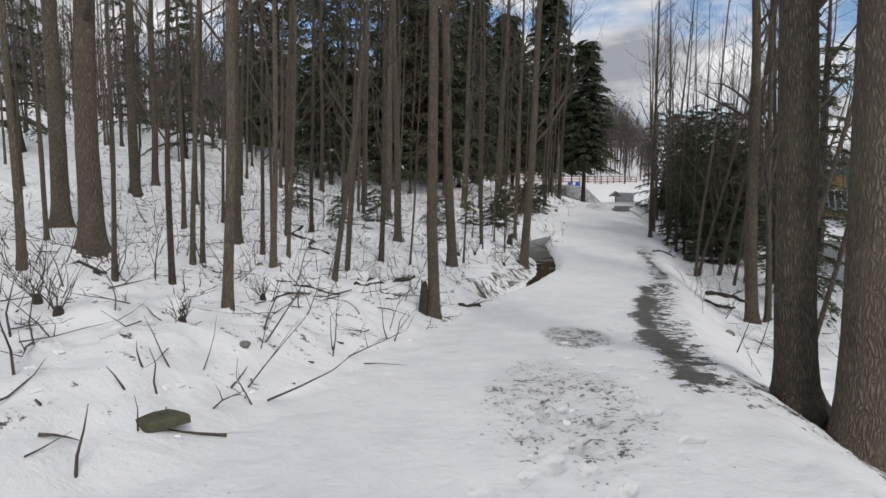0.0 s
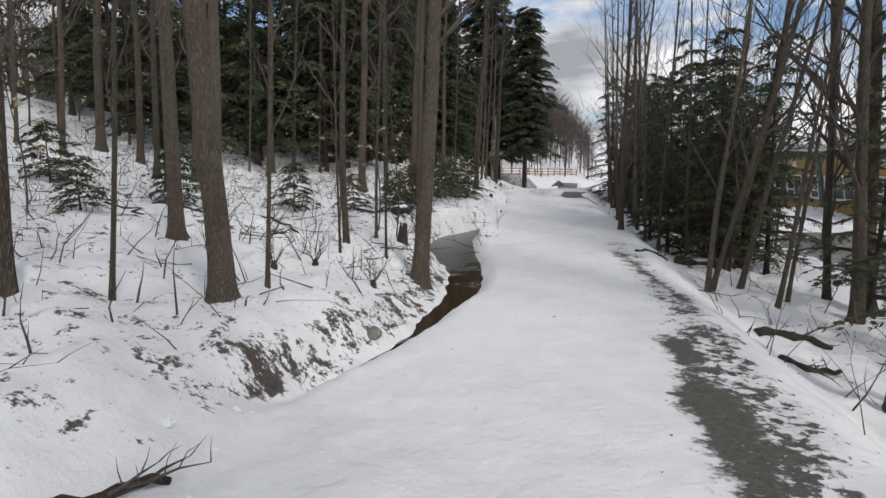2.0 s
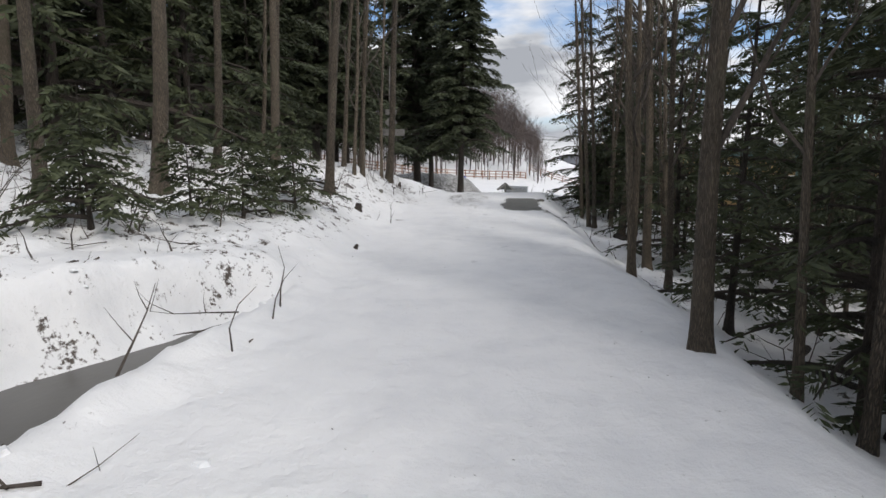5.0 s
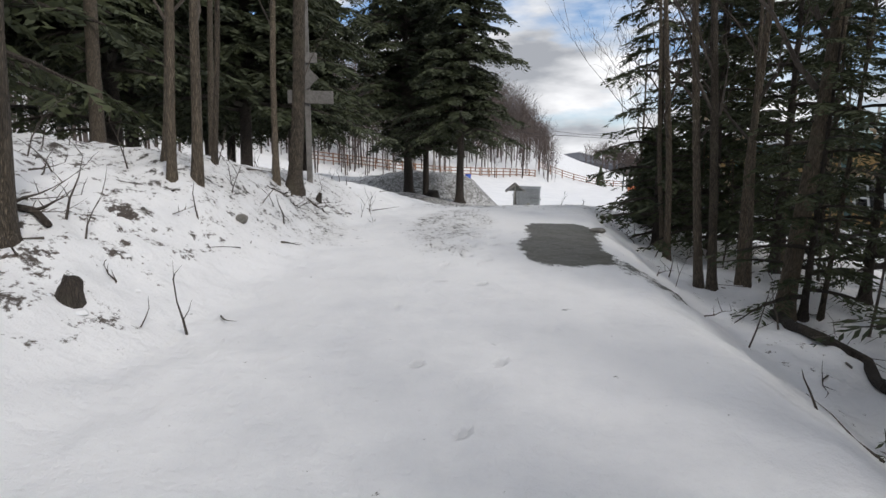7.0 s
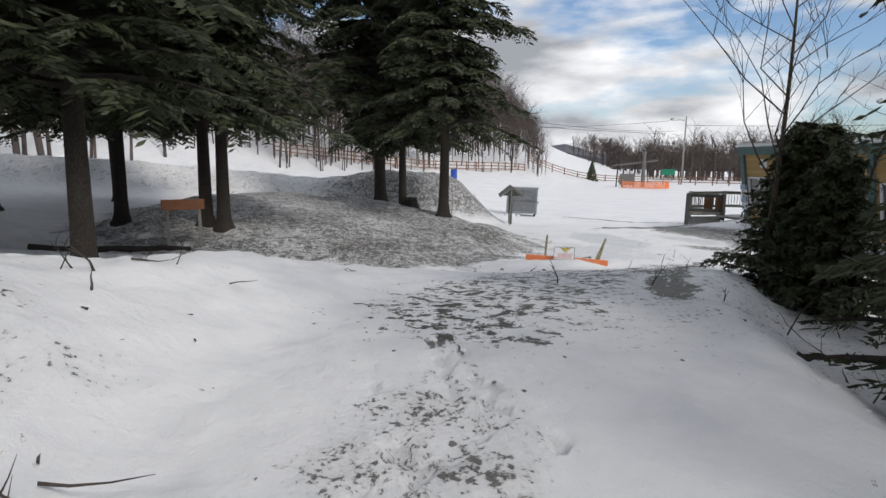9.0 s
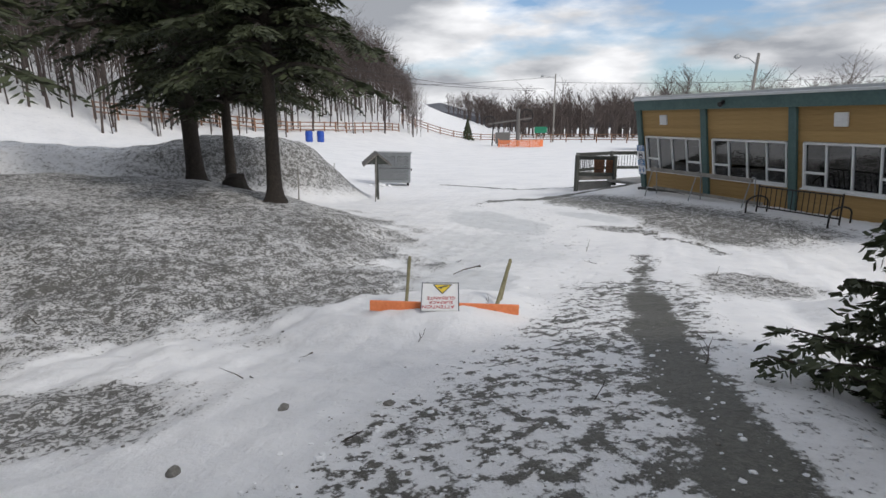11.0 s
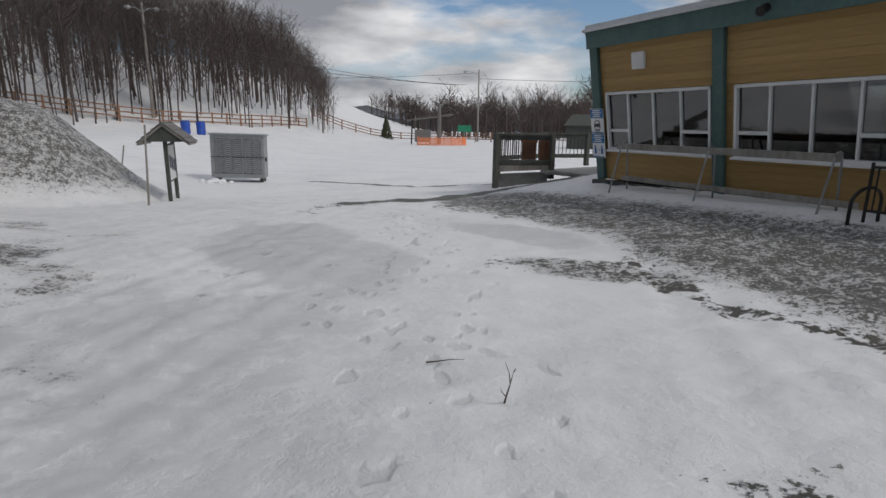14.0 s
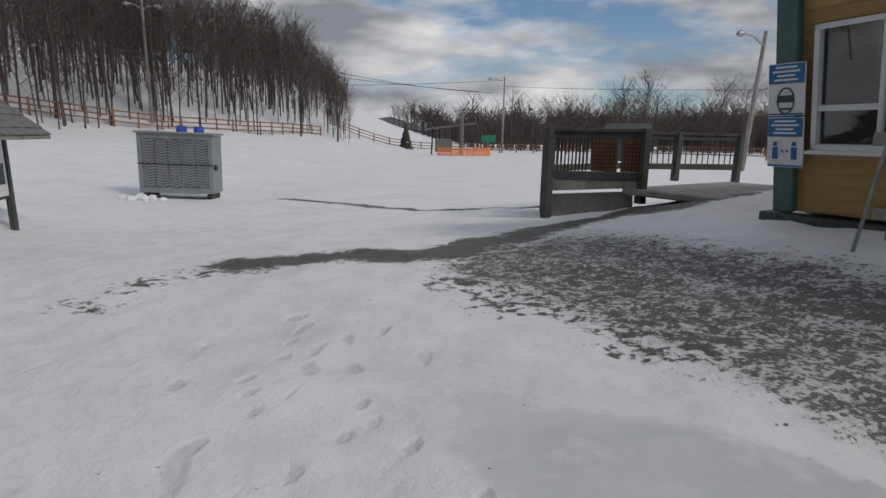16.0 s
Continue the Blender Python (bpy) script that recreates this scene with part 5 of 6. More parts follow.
def hardwood(name, seed, h, r, first, n_limbs, limb_len, flare=0.55, depth=2, sides=10, label="bare grey-brown hardwood tree in snow", lean=0.006, mat=None):
    rng = random.Random(seed)
    t = thing(name, pose(0, 0, 0), label, "tree", "hardwood trees of the wood")
    b = Builder()
    pts, rads = [], []
    q = Vector((0, 0, -0.12))
    v = Vector((rng.gauss(0, lean), rng.gauss(0, lean), 1))
    zs = [-0.12, 0.0, 0.06, 0.16, 0.34, 0.65, 1.1] + [1.1 + (h - 1.1) * k / 11 for k in range(1, 12)]
    for k, z in enumerate(zs):
        pts.append(Vector((v.x * z + 0.02 * math.sin(z * 1.3 + seed) * min(z, 1), v.y * z + 0.025 * math.sin(z * 0.9 + 2 * seed) * min(z, 1), z)))
        rads.append(r * (1 + flare * math.exp(-max(z, 0) / 0.13)) * (1 - 0.86 * max(z, 0) / h))
    n0 = len(b.v)
    b.tube(pts, rads, sides, False)
    for i, p in enumerate(b.v):
        ring, k = divmod(i - n0, sides)
        z = zs[ring]
        a = 2 * math.pi * k / sides
        f = 1 + (0.30 * flare * math.exp(-max(z, 0) / 0.18)) * math.sin(a * 3 + seed) + 0.05 * math.sin(a * 5 + z * 3)
        c = pts[ring]
        b.v[i] = (c.x + (p[0] - c.x) * f, c.y + (p[1] - c.y) * f, p[2])
    if flare > 0.5:
        for k in range(6):
            a = 6.283 * k / 6 + rng.gauss(0, 0.25)
            ln = rng.uniform(0.10, 0.24)
            wob = rng.gauss(0, 0.3)
            b.tube([(math.cos(a + wob * f) * (r * 0.5 + ln * f), math.sin(a + wob * f) * (r * 0.5 + ln * f), 0.12 * (1 - f) ** 2 - 0.09 * f) for f in (0, 0.2, 0.45, 0.7, 1)], [r * 0.42, r * 0.36, r * 0.24, r * 0.15, r * 0.05], 6, False)
    part("trunk", b, mat or M_BARK, t, shade=True)
    b = Builder()
    for k in range(n_limbs):
        z = first + (h * 0.97 - first) * (k + rng.random()) / n_limbs
        i = max(j for j in range(len(zs)) if zs[j] <= z)
        f = (z - zs[i]) / max(zs[min(i + 1, len(zs) - 1)] - zs[i], 1e-3)
        p = pts[i].lerp(pts[min(i + 1, len(pts) - 1)], min(f, 1))
        a = rng.random() * 2 * math.pi
        up = 0.55 + 0.7 * rng.random()
        rr = r * (1 - 0.86 * z / h)
        limb(b, rng, p, Vector((math.cos(a), math.sin(a), up)), limb_len * (0.5 + 0.7 * rng.random()) * (1.15 - 0.6 * z / h), max(rr * 0.42, 0.007), depth, 4)
    part("crown", b, M_TWIG, t)
    return t


def spray(b, p, d, length, rng, droop=0.35, n=7, width=0.020):
    """A flat hemlock spray: a shoot with short needle-bearing side twigs as slim leaf blades."""
    d = d.normalized()
    side = d.cross(Vector((0, 0, 1))).normalized()
    for k in range(n):
        s = (k + 0.5) / n
        c = p + d * (length * s) + Vector((0, 0, -droop * length * s * s))
        for sg in (-1, 1):
            ln = length * (0.55 - 0.35 * s) * (0.7 + 0.6 * rng.random())
            e = c + (side * sg + d * 0.75).normalized() * ln + Vector((0, 0, -0.25 * ln + rng.gauss(0, 0.02)))
            w = Vector((rng.gauss(0, 1), rng.gauss(0, 1), rng.gauss(0, 1))).normalized() * width * (0.8 + 0.8 * rng.random())
            mid = c.lerp(e, 0.5)
            b.add([tuple(c), tuple(mid + w), tuple(e), tuple(mid - w)], [(0, 1, 2, 3)])


def hemlock(name, seed, h, r, first, n_br, reach, label, mat, sprays=9, spray_len=0.42, group="", width=0.02, droop=0.3, bark=None, n_sp=7):
    rng = random.Random(seed)
    t = thing(name, pose(0, 0, 0), label, "tree" if h > 3 else "shrub", group)
    zs = [-0.15, 0, 0.08, 0.25, 0.6] + [0.6 + (h - 0.6) * k / 9 for k in range(1, 10)]
    lx, ly = rng.gauss(0, 0.02), rng.gauss(0, 0.02)
    pts = [Vector((lx * z, ly * z, z)) for z in zs]
    rads = [r * (1 + 0.7 * math.exp(-max(z, 0) / 0.12)) * (1 - 0.9 * max(z, 0) / h) for z in zs]
    part("trunk", Builder().tube(pts, rads, 12, False), bark or M_BARK_DARK, t, shade=True)
    tw, nd = Builder(), Builder()
    for k in range(n_br):
        z = first + (h - first) * ((k + rng.random()) / n_br) ** 1.1
        a = k * 2.399 + rng.gauss(0, 0.3)
        ln = reach * (1.05 - 0.85 * (z - first) / (h - first)) * (0.4 + 0.85 * rng.random())
        d = Vector((math.cos(a), math.sin(a), 0.10 + 0.2 * rng.random()))
        base = Vector((lx * z, ly * z, z))
        path = []
        for j in range(6):
            s = j / 5
            path.append(base + d * (ln * s) + Vector((0, 0, -droop * ln * s * s)))
        tw.tube(path, [max(0.028 * ln * (1 - 0.85 * j / 5), 0.003) for j in range(6)], 4, False)
        for j in range(sprays):
            s = 0.18 + 0.82 * (j + rng.random()) / sprays
            i = min(int(s * 5), 4)
            p = path[i].lerp(path[i + 1], s * 5 - i)
            turn = rng.choice((-1, 1)) * (0.5 + 0.5 * rng.random())
            dd = Vector((math.cos(a + turn), math.sin(a + turn), -0.15 + rng.gauss(0, 0.12)))
            spray(nd, p, dd, spray_len * (0.6 + 0.7 * rng.random()), rng, 0.35, n_sp, width)
    crown = part("crown", nd, mat, t)
    part("bough", tw, bark or M_BARK_DARK, crown)
    return t


def put(template, x, y, s, sh, turn, tilt=(0.0, 0.0), label="", sink=0.0):
    m = Matrix.LocRotScale((x, y, ground_z(x, y) - sink), Euler((tilt[0], tilt[1], turn)), (s, s, sh))
    o = copy_thing(template, m)
    if label:
        tagged(o, label)
    return o


def retire(template):
    """Takes a pattern tree out once its copies stand."""
    for o in (*template.children_recursive, template):
        bpy.data.objects.remove(o)


POLES = [hardwood("hardwood_tree", 11 + k, 12.0, 0.10, 2.2 + 0.5 * (k % 3), 17, 1.9) for k in range(4)]
SAPS = [hardwood("sapling", 31 + k, 7.0, 0.04, 0.9 + 0.3 * k, 15, 1.25, 0.35, 1, 7, "slim bare sapling in the snow", 0.015) for k in range(3)]
TWIGGY = [hardwood("hardwood_tree", 41 + k, 10.0, 0.10, 1.1 + 0.4 * k, 24, 1.9, 0.4, 2, 9, "slender bare hardwood with many fine branches", 0.01) for k in range(3)]
rng = random.Random(5)
# foot, trunk radius and lean of the trees along the way
BANK = [(-6.27, 7.5, 0.17, 0.022, 0.018), (-4.46, 5.72, 0.18, 0.05, 0.04), (-7.52, 11.1, 0.15, 0.027, 0.018), (-7.95, 12.5, 0.11, 0.05, 0.036), (-3.1, 4.2, 0.025, 0.044, 0.032), (-2.84, 4.59, 0.032, 0.05, 0.035), (-3.51, 6.35, 0.035, 0.048, 0.027), (-1.98, 3.9, 0.047, 0.06, 0.035), (-3.9, 8.1, 0.105, 0.05, 0.03), (-3.12, 7.25, 0.036, 0.044, 0.019), (-2.59, 6.3, 0.047, 0.05, 0.024), (-2.86, 7.55, 0.036, 0.055, 0.02), (-1.8, 6.22, 0.04, 0.14, 0.05), (-1.66, 8.4, 0.05, 0.045, 0.014), (-1.8, 10.95, 0.108, 0.01, 0.003), (-1.95, 7.35, 0.031, 0.063, 0.024), (-0.57, 5.85, 0.092, 0.012, 0.004), (-0.55, 8.85, 0.118, -0.03, -0.003)]
BANK += [(-3.45, 6.02, 0.036, 0.056, 0.047), (-1.98, 7.55, 0.03, 0.07, 0.05), (-3.99, 9.76, 0.035, 0.02, 0.015), (0.78, 10.85, 0.122, 0.062, 0.012), (-0.08, 11.38, 0.045, 0.02, 0.01), (0.72, 13.2, 0.06, 0.03, 0.005), (0.2, 12.1, 0.024, 0.04, 0.014), (0.4, 11.1, 0.017, 0.013, 0.005), (-0.05, 10.75, 0.016, 0, 0), (-0.38, 9.3, 0.02, 0.05, 0.02), (-1.25, 8.75, 0.022, 0.07, 0.05), (-0.18, 18.95, 0.09, 0, 0), (-6.6, 17.9, 0.14, 0.05, 0.03), (-2.6, 14.1, 0.14, 0.05, 0.035), (-0.73, 18.4, 0.135, 0.046, 0.018), (0.41, 20.2, 0.13, 0.05, 0.01), (-4.1, 15.3, 0.08, 0.04, 0.02), (-5.2, 16.9, 0.1, 0.04, 0.02)]
BANK += [(-3.6, 15.8, 0.12, 0.04, 0.02)]
KNOLL = [(2.33, 21.48, 0.094, 0.05, 0.022), (1.35, 22.6, 0.1, 0.03, 0.01), (2.64, 22.85, 0.039, 0.03, 0.007), (3.12, 24.2, 0.038, 0.028, 0.006), (3.27, 24.33, 0.098, 0.045, 0.012), (0.92, 23.75, 0.05, 0.05, 0.028), (2.78, 22.96, 0.045, 0.045, 0.025), (2.7, 23.65, 0.03, 0.048, 0.023), (2.43, 23.32, 0.05, 0.08, 0.05), (3.26, 24.7, 0.026, 0.05, 0.02), (0.6, 22, 0.09, 0.04, 0.02), (0.9, 25.4, 0.11, 0.03, 0.01), (-1.6, 20.8, 0.1, 0.04, 0.02), (-3.2, 19.5, 0.12, 0.04, 0.02), (-2.2, 22.5, 0.13, 0.04, 0.02), (-4.4, 21.5, 0.12, 0.04, 0.02), (1.9, 26.2, 0.06, 0.03, 0.01)]
EAST = [(4.25, 8.7, 0.155, -0.04, 0.028), (4.52, 8.75, 0.075, -0.044, 0.034), (3.76, 7, 0.055, 0.15, -0.1), (4.3, 7.2, 0.04, 0.13, -0.1), (4.78, 12.45, 0.045, 0.062, -0.036), (4.78, 15.92, 0.085, 0, 0), (5.4, 12.7, 0.05, 0.145, -0.09), (5.7, 12.1, 0.034, 0.06, -0.04), (6.76, 12.08, 0.17, -0.05, 0.045), (6.03, 11.33, 0.12, -0.05, 0.037), (6.54, 12.5, 0.08, -0.05, 0.036), (5.35, 15.42, 0.042, 0.02, -0.01), (5.3, 11.7, 0.036, 0.086, -0.08), (6.71, 14.95, 0.13, 0.076, -0.076), (5.7, 18.6, 0.04, -0.02, 0.01), (5.2, 15.7, 0.03, -0.04, 0.02), (5.62, 14.8, 0.038, -0.026, 0.02)]
EAST += [(5.97, 14.87, 0.035, -0.038, 0.03), (6.1, 14.4, 0.07, 0.16, -0.09), (6.78, 20.32, 0.094, -0.038, 0.036), (7.05, 20.32, 0.033, -0.06, 0.06), (7, 20.1, 0.044, -0.056, 0.058), (7.55, 22.8, 0.11, 0.045, -0.03), (7.2, 23.5, 0.05, -0.068, 0.04), (7.46, 24.6, 0.047, -0.058, 0.03), (7.27, 23.4, 0.065, -0.049, 0.043), (7.71, 23.63, 0.05, 0.018, -0.017), (7.62, 23.38, 0.03, -0.015, 0.015), (7.7, 25.14, 0.037, -0.055, 0.04), (5.6, 18.4, 0.05, -0.03, 0.02), (6.3, 18.9, 0.06, -0.03, 0.02)]


def plant(template, x, y, s, sh, turn, lx, ly, label=""):
    """Stands a copy on the ground, leaning by lx, ly a metre."""
    up = Vector((lx, ly, 1)).normalized()
    q = Vector((0, 0, 1)).rotation_difference(up) @ Euler((0, 0, turn)).to_quaternion()
    o = copy_thing(template, Matrix.LocRotScale((x, y, ground_z(x, y)), q, (s, s, sh)))
    if label:
        tagged(o, label)
    return o


def grow(rows, pats=POLES, thin=0.70):
    for x, y, r, lx, ly in rows:
        if r < 0.055:
            s = r * 0.85 / 0.04
            plant(SAPS[rng.randrange(3)], x, y, s, 0.75 + 0.3 * s, rng.random() * 6.28, lx, ly)
        else:
            s = r * thin / 0.10
            plant(pats[rng.randrange(len(pats))], x, y, s, 0.72 + 0.28 * min(s, 2), rng.random() * 6.28, lx, ly, "broad furrowed hardwood trunk with flared roots" if r > 0.11 else "")


grow(BANK + KNOLL)
grow([(2.03, 3.50, 0.175, -0.06, 0.03), (2.20, 3.16, 0.20, -0.03, 0.02)])
grow(EAST, TWIGGY, 0.64)
# forked stem of the leaning tree by the slope
plant(TWIGGY[1], 4.83, 12.43, 0.38, 0.8, 1.0, 0.17, -0.11)
# deeper in the wood on both hands
for k in range(165):
    y = rng.uniform(4, 33)
    x = -rng.uniform(4.5, 24) + 0.12 * y
    if y > 26 and x > -6:
        continue
    grow([(x, y, rng.choice((0.025, 0.03, 0.036, 0.045, 0.055, 0.075)), rng.gauss(0.04, 0.02), rng.gauss(0.02, 0.015))])
for k in range(74):
    y = rng.uniform(9, 27)
    x = float(path_x(y)) + rng.uniform(2.5, 6.5)
    if x - 1.6 > 0.80 * (y - 7.8):
        continue
    grow([(x, y, rng.choice((0.016, 0.02, 0.025, 0.03, 0.04)), rng.gauss(0.02, 0.06), rng.gauss(0.0, 0.04))])

# hemlocks at the end of the wood
BIG = [hemlock("hemlock_tree", 61 + k, 11.0, 0.17, 2.5, 150, 2.5, "tall dark hemlock with a drooping skirt", M_NEEDLE, 24, 0.55, "old hemlocks", 0.028, 0.30) for k in range(2)]
for k, (x, y, s, turn) in enumerate(((5.3, 44.4, 1.35, 0.3), (6.2, 45.6, 1.0, 2.0), (7.15, 40.2, 0.95, 4.1), (1.3, 36.2, 0.85, 1.0), (1.75, 35.9, 0.85, 2.6), (-0.6, 29.0, 0.85, 1.5), (1.0, 31.6, 0.9, 3.0), (-3.2, 27.5, 0.9, 4.4), (-0.8, 37.0, 0.9, 3.3), (-4.5, 38.5, 1.0, 5.0), (-2.6, 34.5, 0.9, 0.8))):
    put(BIG[k % 2], x, y, s, s * 1.1, turn)
for k, (x, y) in enumerate(((-3, 42), (-12, 42), (-6, 46))):
    put(BIG[k % 2], x, y, 0.85 + 0.02 * k, 0.9, k * 1.1)
MID = [hemlock("young_hemlock", 71 + k, 5.5, 0.055, 0.35, 46, 1.25, "young hemlock with thin drooping boughs", M_NEEDLE_B, 8, 0.34, "young hemlocks", 0.016) for k in range(2)]
for k in range(17):
    y = rng.uniform(12, 27.5)
    x = float(path_x(y)) + rng.uniform(2.6, 5.2)
    s = rng.uniform(0.45, 0.85)
    if (y < 19 and x > path_x(y) + 3.9) or x - 1.6 > 0.80 * (y - 7.8):
        continue
    put(MID[k % 2], x, y, s, s * 0.95, rng.random() * 6.28)
for k, (x, y) in enumerate(((7.9, 25.7), (8.35, 25.1), (8.8, 25.9), (9.3, 25.2), (9.6, 26.3), (8.6, 24.3), (9.4, 26.8), (9.9, 27.2), (10.6, 26.0))):
    put(MID[k % 2], x, y, 0.85, 0.85, k * 1.3)
for k, (x, y, s) in enumerate(((5.7, 15.8, 0.6), (6.3, 16.3, 0.7), (6.9, 15.9, 0.6), (6.0, 17.4, 0.6), (7.2, 18.1, 0.7), (6.0, 14.8, 0.4), (6.6, 15.1, 0.45), (5.9, 10.0, 0.8), (6.5, 11.7, 0.7))):
    put(MID[k % 2], x, y, s, s * 1.1, k * 2.1)
for k in range(18):
    y = rng.uniform(12, 31)
    x = -rng.uniform(2.0, 17) + 0.1 * y
    s = rng.uniform(0.7, 1.6)
    put(MID[k % 2], x, y, s, s * 1.3, rng.random() * 6.28)
thick = random.Random(77)
for k in range(24):
    y = thick.uniform(13, 24)
    s = thick.uniform(0.45, 0.8)
    x = float(path_x(y)) + thick.uniform(3.3, 7.0)
    if x - 1.6 < 0.80 * (y - 7.8):
        put(MID[k % 2], x, y, s, s, thick.random() * 6.28)
for k in range(14):
    s = thick.uniform(1.1, 1.7)
    put(MID[k % 2], thick.uniform(-6.5, -0.8), thick.uniform(19, 28), s, s * 1.2, thick.random() * 6.28)
LOW = [hemlock("hemlock_shrub", 81 + k, 0.95, 0.014, 0.06, 22, 0.55, "low hemlock seedling with snow about it", M_NEEDLE_B, 6, 0.2, "hemlock seedlings", 0.011, 0.35) for k in range(2)]
for k, (x, y, s) in enumerate(((0.55, 15.6, 1.0), (0.9, 17.6, 1.1), (1.3, 18.6, 0.9), (1.6, 19.3, 1.0), (0.2, 16.4, 0.8), (2.0, 20.3, 1.1), (1.5, 21.2, 0.9), (-0.4, 14.5, 0.7), (0.3, 14.9, 0.7), (0.6, 18.1, 0.9), (-2.6, 12.8, 0.9), (-1.2, 13.6, 0.8), (-4.8, 13.5, 1.0), (-3.2, 11.6, 0.7))):
    put(LOW[k % 2], x, y, s, s, rng.random() * 6.28)
# evergreen bush with a bare little tree beside the track
bush = hemlock("evergreen_bush", 95, 1.9, 0.03, 0.06, 170, 0.74, "dense evergreen bush beside the gritty track", M_NEEDLE_B, 12, 0.17, "", 0.015, 0.08)
bush.matrix_basis = stand(9.55, 28.95)
bush2 = put(bush, 9.35, 28.35, 0.75, 0.8, 2.0)
little = hardwood("small_tree", 118, 3.8, 0.036, 1.1, 18, 2.3, 0.3, 2, 8, "small budding bare tree over the bush", 0.03)
little.matrix_basis = stand(9.2, 29.0)
tagged(little, "small budding bare tree over the bush", "tree")
put(SAPS[2], 9.75, 28.7, 0.8, 0.45, 3.2, (-0.1, -0.1), "small budding bare tree over the bush")
for tpl in POLES + TWIGGY + SAPS + BIG + MID + LOW:
    retire(tpl)


# ---- fallen wood, brush and litter ----
def log(name, p, q, r, label, snow=False):
    p, q = Vector((*p, 0)), Vector((*q, 0))
    n = 7
    pts, rads = [], []
    for k in range(n):
        c = p.lerp(q, k / (n - 1))
        c.z = ground_z(c.x, c.y) + r * 0.55
        c.x += 0.02 * math.sin(k * 2.1)
        pts.append(c)
        rads.append(r * (1 - 0.25 * k / n) * (1 + 0.06 * math.sin(k * 3)))
    t = thing(name, pose(0, 0, 0), label, "log")
    part("stem", Builder().tube(pts, rads, 9), M_BARK_DARK, t)
    if snow:
        part("snow_cap", Builder().tube([c + Vector((0, 0, r * 0.55)) for c in pts[1:-1]], [w * 0.75 for w in rads[1:-1]], 7), M_SNOW, t, "strip of snow", True)


log("fallen_log", (0.30, 14.35), (0.52, 14.75), 0.085, "short sawn log on the creek bank", True)
log("fallen_log", (5.2, 14.3), (6.4, 14.6), 0.085, "fallen log under snow", True)
log("fallen_log", (-1.2, 34.2), (1.5, 34.4), 0.07, "dark log on the grassy mound")


def fallen_branch(x0, y0, x1, y1, r, seed):
    """A crooked branch lying where it fell, with a few side twigs."""
    rg = random.Random(seed)
    t = thing("fallen_branch", pose(0, 0, 0), "dark crooked branch half sunk in snow", "branch", "fallen branches of the wood")
    n = 9
    a = Vector((x0, y0, 0))
    d = Vector((x1 - x0, y1 - y0, 0))
    side = Vector((-d.y, d.x, 0))
    pts = []
    for k in range(n):
        c = a + d * (k / (n - 1)) + side * (0.05 * math.sin(k * 1.7 + seed) + rg.gauss(0, 0.012))
        c.z = ground_z(c.x, c.y) + r * 0.5 + 0.012 * math.sin(k * 2.3 + seed)
        pts.append(c)
    part("stem", Builder().tube(pts, [r * (1 - 0.55 * k / n) * rg.uniform(0.85, 1.15) for k in range(n)], 7), M_BARK_DARK, t, shade=True)
    for k in range(4):
        b = Builder()
        p = pts[rg.randrange(2, n - 1)]
        w = (d.normalized() + side.normalized() * rg.choice((-1, 1)) * rg.uniform(0.5, 1.1) + Vector((0, 0, rg.uniform(0.0, 0.5))))
        limb(b, rg, p, w, rg.uniform(0.10, 0.30), max(r * 0.35, 0.003), 1, 3, 0.25, -0.03, 4)
        part("twig", b, M_TWIG, t)


DOWN = [(-1.52, 6.24, -1.27, 6.67, 0.014), (-1.05, 5.65, -0.96, 6.07, 0.008), (-1.19, 6.00, -0.99, 6.13, 0.009), (-0.78, 6.33, -0.56, 6.47, 0.009), (-0.34, 6.67, -0.08, 7.00, 0.028), (-0.65, 6.02, -0.37, 5.89, 0.010), (-2.10, 7.08, -2.00, 7.33, 0.014), (-1.09, 7.01, -0.97, 7.34, 0.012), (-1.00, 11.57, -0.94, 12.03, 0.025), (-2.00, 5.37, -1.50, 5.40, 0.013), (-2.09, 4.91, -1.83, 5.18, 0.013), (-1.20, 6.66, -0.98, 7.15, 0.017)]
DOWN += [(-1.52, 5.99, -1.22, 6.37, 0.015), (-4.35, 5.39, -3.11, 4.20, 0.019), (-3.84, 10.51, -2.56, 8.34, 0.032), (-1.16, 6.80, -0.95, 7.14, 0.030), (1.21, 21.98, 2.44, 21.75, 0.032), (-1.48, 12.59, -0.78, 12.10, 0.022), (-2.36, 12.15, -1.90, 12.43, 0.023), (-3.85, 12.95, -2.27, 11.51, 0.020), (-0.32, 14.36, 0.45, 14.96, 0.029), (3.11, 23.81, 3.27, 23.92, 0.009), (3.30, 23.90, 3.38, 23.92, 0.009), (3.38, 24.34, 3.57, 24.26, 0.013)]
DOWN += [(4.20, 10.38, 4.81, 10.14, 0.050), (3.79, 9.39, 4.26, 9.31, 0.032), (7.39, 22.81, 7.04, 20.81, 0.048), (6.44, 17.18, 5.47, 14.77, 0.028), (4.00, 13.10, 4.63, 13.47, 0.026)]
for k, row in enumerate(DOWN):
    fallen_branch(*row, k)
